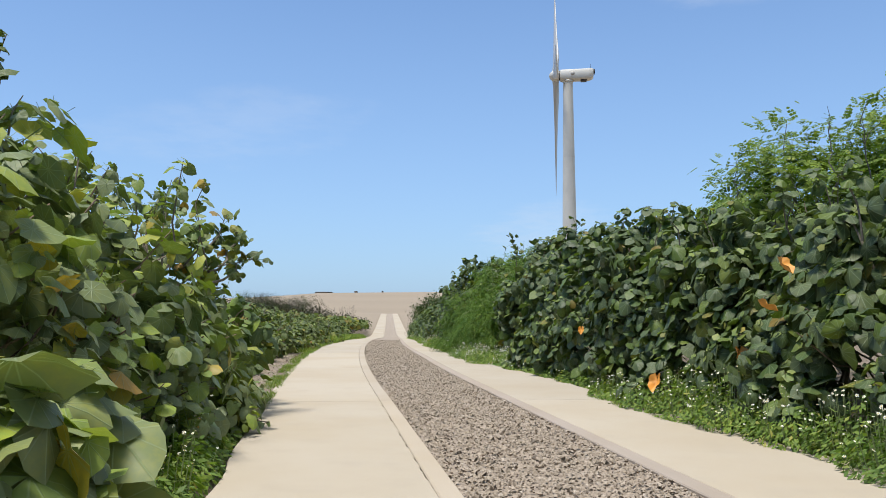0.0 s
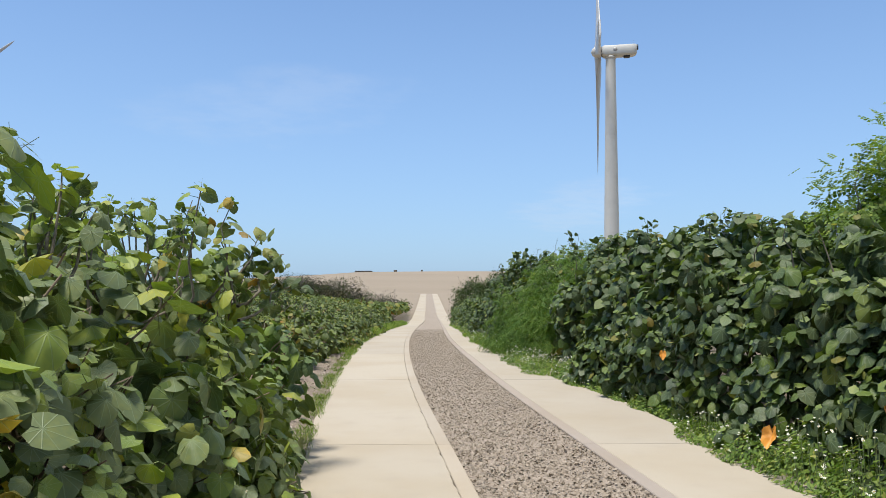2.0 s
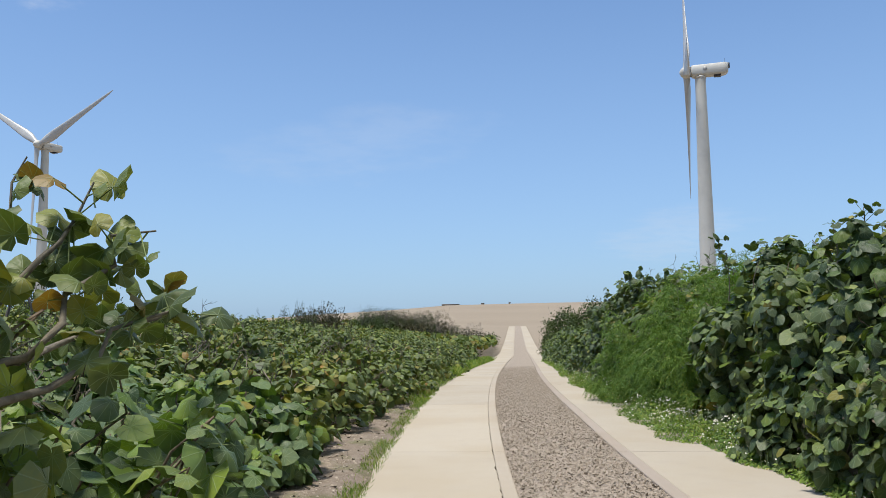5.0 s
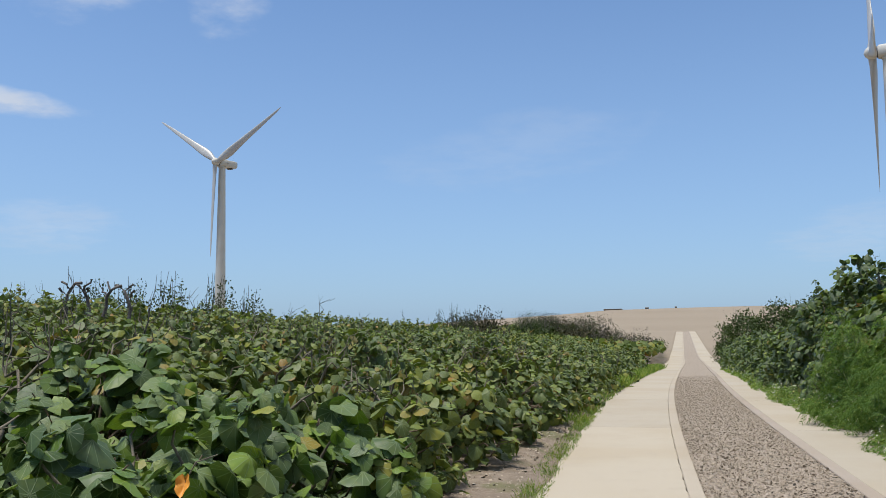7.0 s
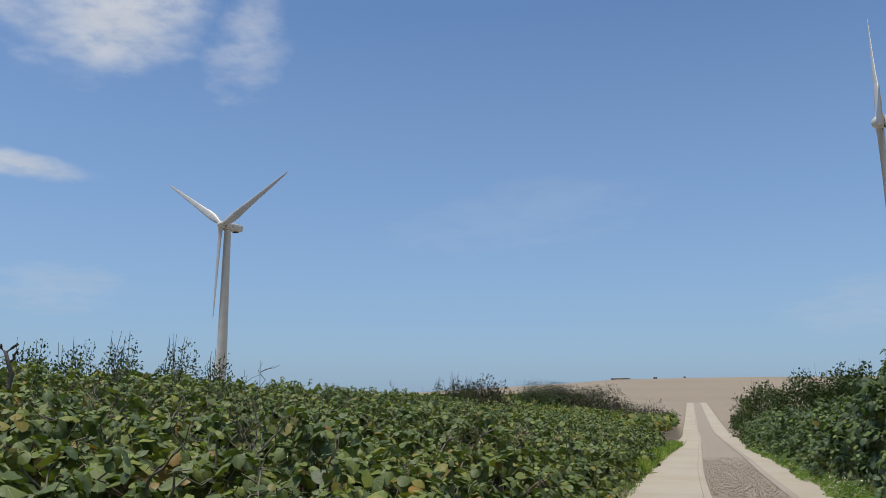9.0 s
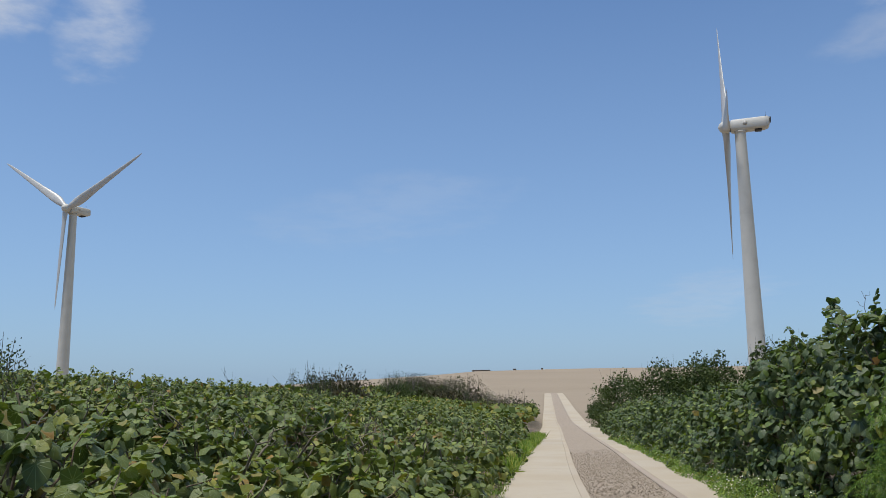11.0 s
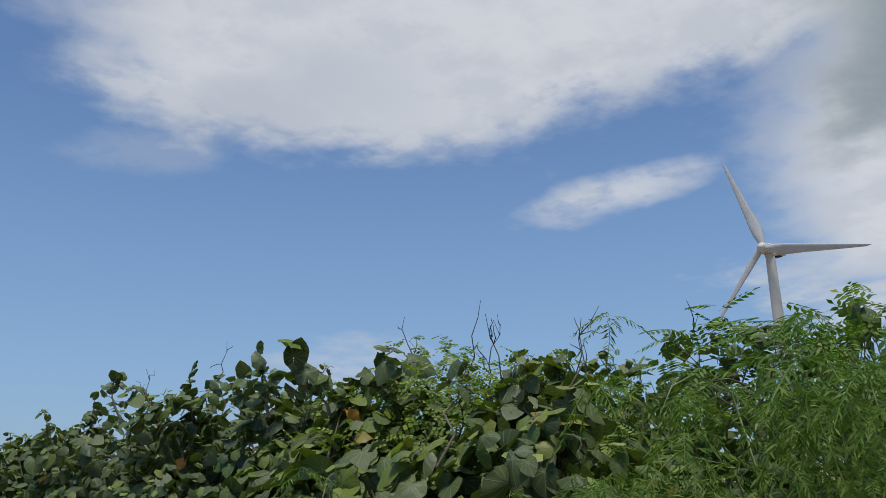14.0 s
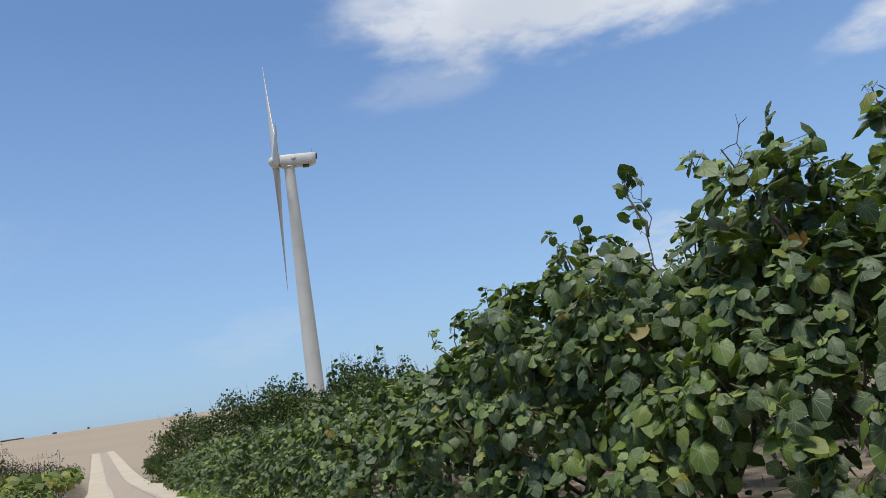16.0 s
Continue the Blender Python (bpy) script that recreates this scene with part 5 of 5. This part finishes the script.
def build_dark_shrubs():
    rng = np.random.default_rng(15)
    for k in range(25):      # a dark thicket right of the path
        y = (57 if k < 16 else 62) + 4 * rng.random() + (0 if k % 4 else 9)
        x = 4.7 + 1.35 * (k % 16) + 0.6 * rng.random()
        dark_shrub(x, y, 1.5 + 0.6 * rng.random(), 3.75 + 0.45 * rng.random() + 0.05 * (k % 16), 800 + k, 4600 if k < 16 else 1300, "dark olive feathery shrub in a thicket near the dune", mat_dark, "dark thicket", 7, 0.095)
    for k in range(12):      # low ones by the verge
        y = 62 + 50 * rng.random()
        x = float(centre(y)) + 2.8 + 1.5 * rng.random()
        dark_shrub(x, y, 0.9, 1.3, 840 + k, 900, "low dark green shrub beside the path", mat_dark, "verge shrubs", 5)
    for k in range(15):      # brownish clumps on the left before the dune
        y = 92 + 22 * rng.random()
        x = -16.5 + 9.0 * rng.random()
        dark_shrub(x, y, 1.6 + 0.7 * rng.random(), 3.2 + 1.2 * rng.random(), 860 + k, 2000, "dry brownish shrub before the sand dune", mat_brown_weed if k % 2 else mat_dark, "dry shrubs", 30, 0.12)
    for k in range(9):       # low dry ones where the field meets the path's far end
        y = 90 + 14 * rng.random()
        dark_shrub(float(centre(y)) - 3.4 - 0.7 * k, y, 0.9 + 0.4 * rng.random(), 1.5 + 0.12 * k + 0.4 * rng.random(), 960 + k, 700, "dry brownish shrub before the sand dune", mat_brown_weed if k % 3 else mat_dark, "dry shrubs", 14, 0.12)
    for k in range(7):       # nearer ones that stand higher over the field
        y = 70 + 6 * rng.random()
        dark_shrub(-1.0 - math.tan(radians(11.5 + 0.5 * k)) * (y - 12), y, 0.9 + 0.5 * rng.random(), 3.0 + 0.8 * rng.random() - (0.3 if k < 2 else 0), 905 + k, 1300, "thin dark weedy shrub beyond the field", mat_brown_weed, "dry shrubs", 12)
    for k in range(6):       # thin brown weeds close to the path
        y = 58 + 4 * rng.random()
        dark_shrub(-4.4 + 0.62 * k, y, 0.4, 2.1 + 0.5 * rng.random(), 925 + k, 170, "thin dry brown weed beside the path", mat_brown_weed, "dry weeds", 8, 0.10)
    for k in range(5):       # a dark group before the turbine's foot
        y = 60 + 3 * rng.random()
        dark_shrub(-1.0 + math.tan(radians(15.6 + 0.7 * k)) * (y - 14.4), y, 0.8, 5.0 + 0.6 * rng.random(), 935 + k, 2000, "dark olive feathery shrub in a thicket near the dune", mat_dark, "dark thicket", 10, 0.10)
    for x, y, h in ((-13.5, 60, 3.2), (-14.8, 61, 3.0), (-12.7, 60, 2.9), (-13.9, 26.6, 2.35), (-13.0, 27.0, 2.5), (-14.8, 26.2, 2.3), (-12.4, 28.5, 2.6), (-12.0, 29.5, 2.3)):
        dark_shrub(x, y, 0.6, h * (1.0 if y > 40 else 0.95), int(-x * 10), 2200, "thin dark weedy shrub standing out of the field", mat_dark, "field weeds", 9, 0.065)
    for k in range(5):
        y = 24 + 5 * rng.random()
        dark_shrub(7.5 + 3 * rng.random(), y + 8, 1.0, 2.6, 890 + k, 500, "dark shrub behind the hedge", mat_dark, "hedge back shrubs", 8)


build_dark_shrubs()


# ---- wind turbines ----


def blade_mesh(length):
    """A tapering twisted blade along +z, root round, tip thin."""
    st = [(0.0, 0.9, 0.9, 0), (0.05, 0.95, 0.9, 4), (0.14, 1.55, 0.5, 14), (0.22, 1.6, 0.36, 12), (0.4, 1.2, 0.26, 8), (0.6, 0.9, 0.18, 5), (0.8, 0.6, 0.11, 2), (0.95, 0.35, 0.06, 0), (1.0, 0.06, 0.02, 0)]
    V, F, n = [], [], 10
    for u, chord, thick, twist in st:
        tw = radians(twist + 12)
        for k in range(n):
            a = 2 * math.pi * k / n
            cx, cy = math.cos(a) * chord * 1.0 - chord * 0.35, math.sin(a) * thick
            V.append((cx * math.cos(tw) - cy * math.sin(tw), cx * math.sin(tw) + cy * math.cos(tw), u * length))
    for i in range(len(st) - 1):
        for k in range(n):
            F.append((i * n + k, i * n + (k + 1) % n, (i + 1) * n + (k + 1) % n, (i + 1) * n + k))
    return mesh_np("blade", V, F, mat_blade)


def turbine(x, y, z0, hub, length, facing, spin, label):
    """facing: azimuth of the rotor's axis in degrees clockwise from +y; spin: first blade from upright."""
    ob = thing("wind_turbine", (x, y, z0), label, "wind turbine", "wind farm")
    ob.rotation_euler = (0, 0, -radians(facing))
    V, F = tube([(0, 0, u * (hub - 1.9)) for u in (0, 0.25, 0.5, 0.75, 1)], [2.15, 1.95, 1.72, 1.5, 1.28], 32)
    child("tower", mesh_np("tower", V, F, mat_tower), ob)
    for u in (0.33, 0.67):
        r = 2.15 - 0.87 * u + 0.03
        V, F = tube([(0, 0, u * (hub - 1.9) - 0.12), (0, 0, u * (hub - 1.9) + 0.12)], [r, r], 32)
        child("flange", mesh_np("flange", V, F, mat_tower), ob)
    bm = bmesh.new()       # nacelle, rear at -y
    prof = [(2.2, -1.3, 1.2, 1.45), (1.7, -1.5, 1.32, 1.62), (-5.6, -1.42, 1.42, 1.65), (-6.5, -1.1, 1.4, 1.6), (-6.8, -0.85, 1.2, 1.4)]
    rings = []
    for yy, lo, hi, w in prof:
        rings.append([bm.verts.new((px, yy, hub + pz)) for px, pz in ((-w * 0.85, lo), (w * 0.85, lo), (w, lo * 0.55), (w, hi * 0.75), (w * 0.82, hi), (-w * 0.82, hi), (-w, hi * 0.75), (-w, lo * 0.55))])
    for a, b in zip(rings, rings[1:]):
        for k in range(8):
            bm.faces.new((a[k], a[(k + 1) % 8], b[(k + 1) % 8], b[k]))
    bm.faces.new(rings[0][::-1])
    bm.faces.new(rings[-1])
    bmesh.ops.recalc_face_normals(bm, faces=bm.faces)
    bmesh.ops.bevel(bm, geom=list(bm.edges), offset=0.12, segments=2, affect="EDGES")
    nac = part("nacelle", bm, mat_tower, ob)
    for nm, cx, cy, cz, sx, sy, sz, mt in (("vent", 0, -4.2, hub - 1.55, 1.0, 0.8, 0.22, mat_vent), ("rear_cooler", 0, -6.95, hub + 0.75, 0.7, 0.25, 0.6, mat_vent), ("yaw_collar", 0, 0, hub - 1.75, 1.4, 1.4, 0.3, mat_tower)):
        bm = bmesh.new()
        if nm == "yaw_collar":
            bmesh.ops.create_cone(bm, cap_ends=True, segments=32, radius1=1.4, radius2=1.5, depth=0.5, matrix=Matrix.Translation((cx, cy, cz)))
        else:
            bmesh.ops.create_cube(bm, size=2, matrix=Matrix.Translation((cx, cy, cz)) @ Matrix.Diagonal((sx, sy, sz, 1)))
            bmesh.ops.bevel(bm, geom=list(bm.edges), offset=0.06, segments=2, affect="EDGES")
        part(nm, bm, mt, nac)
    V, F = tube([(0.3, -6.1, hub + 1.35), (0.3, -6.1, hub + 2.9)], [0.05, 0.03], 6)
    child("mast", mesh_np("mast", V, F, mat_vent), nac)
    V, F = tube([(0, yy, hub) for yy in (2.25, 2.6, 3.4, 4.2, 4.8, 5.1)], [1.15, 1.5, 1.55, 1.35, 0.85, 0.1], 24)
    child("hub", mesh_np("hub", V, F, mat_tower), ob)
    # dark ring added in place of the shaded gap behind the hub
    V, F = tube([(0, yy, hub) for yy in (2.05, 2.1, 2.42, 2.45)], [0.3, 1.32, 1.32, 0.3], 24)
    child("hub_gap", mesh_np("hub_gap", V, F, mat_vent), ob, "dark ring between hub and nacelle")
    for side in (-1, 1):
        V, F = tube([(side * d, -1.2, hub + 0.1) for d in (1.60, 1.672, 1.674)], [0.55, 0.55, 0.02], 24)
        child("emblem", mesh_np("emblem", V, F, mat_emblem), nac, "faint grey round emblem")
    bl = blade_mesh(length)
    for k in range(3):
        o = child("blade", bl, ob)
        o.matrix_basis = Matrix.Translation((0, 3.4, hub)) @ Matrix.Rotation(radians(spin + 120 * k), 4, "Y")


turbine(53.3, 212.2, 1.5, 64.0, 36.5, -77, 25, "off-white three-bladed wind turbine beyond the hedge")
turbine(-162.0, 285.1, 2.7, 65.0, 36.5, 195, 57, "off-white three-bladed wind turbine across the field")
turbine(230.2, 98.6, -1.2, 65.0, 30.5, 280, 18, "off-white three-bladed wind turbine behind the tall hedge")


# ---- small huts on the dune's crest ----
def dune_hut(x, y, w, h):
    z = float(ground(x, y))
    ob = thing("dune_hut", (x, y, z), "low dark timber hut far off on the dune crest", "hut", "dune huts")
    bm = bmesh.new()
    bmesh.ops.create_cube(bm, size=1, matrix=Matrix.Translation((0, 0, h * 0.35)) @ Matrix.Diagonal((w * 0.92, 3, h * 0.7 + 0.4, 1)))
    part("wall", bm, mat_shed, ob)
    bm = bmesh.new()
    v = [bm.verts.new(p) for p in ((-w / 2, -1.8, h * 0.66), (w / 2, -1.8, h * 0.66), (w / 2, 1.8, h * 0.66), (-w / 2, 1.8, h * 0.66), (-w / 2.2, 0, h), (w / 2.2, 0, h))]
    for q in ((0, 1, 5, 4), (2, 3, 4, 5), (0, 4, 3), (1, 2, 5), (3, 2, 1, 0)):
        bm.faces.new([v[i] for i in q])
    part("roof", bm, mat_shed, ob)


dune_hut(-23.0, 421, 9.5, 0.55)
dune_hut(-6.6, 421, 1.8, 0.8)
dune_hut(7.0, 421, 1.0, 0.8)
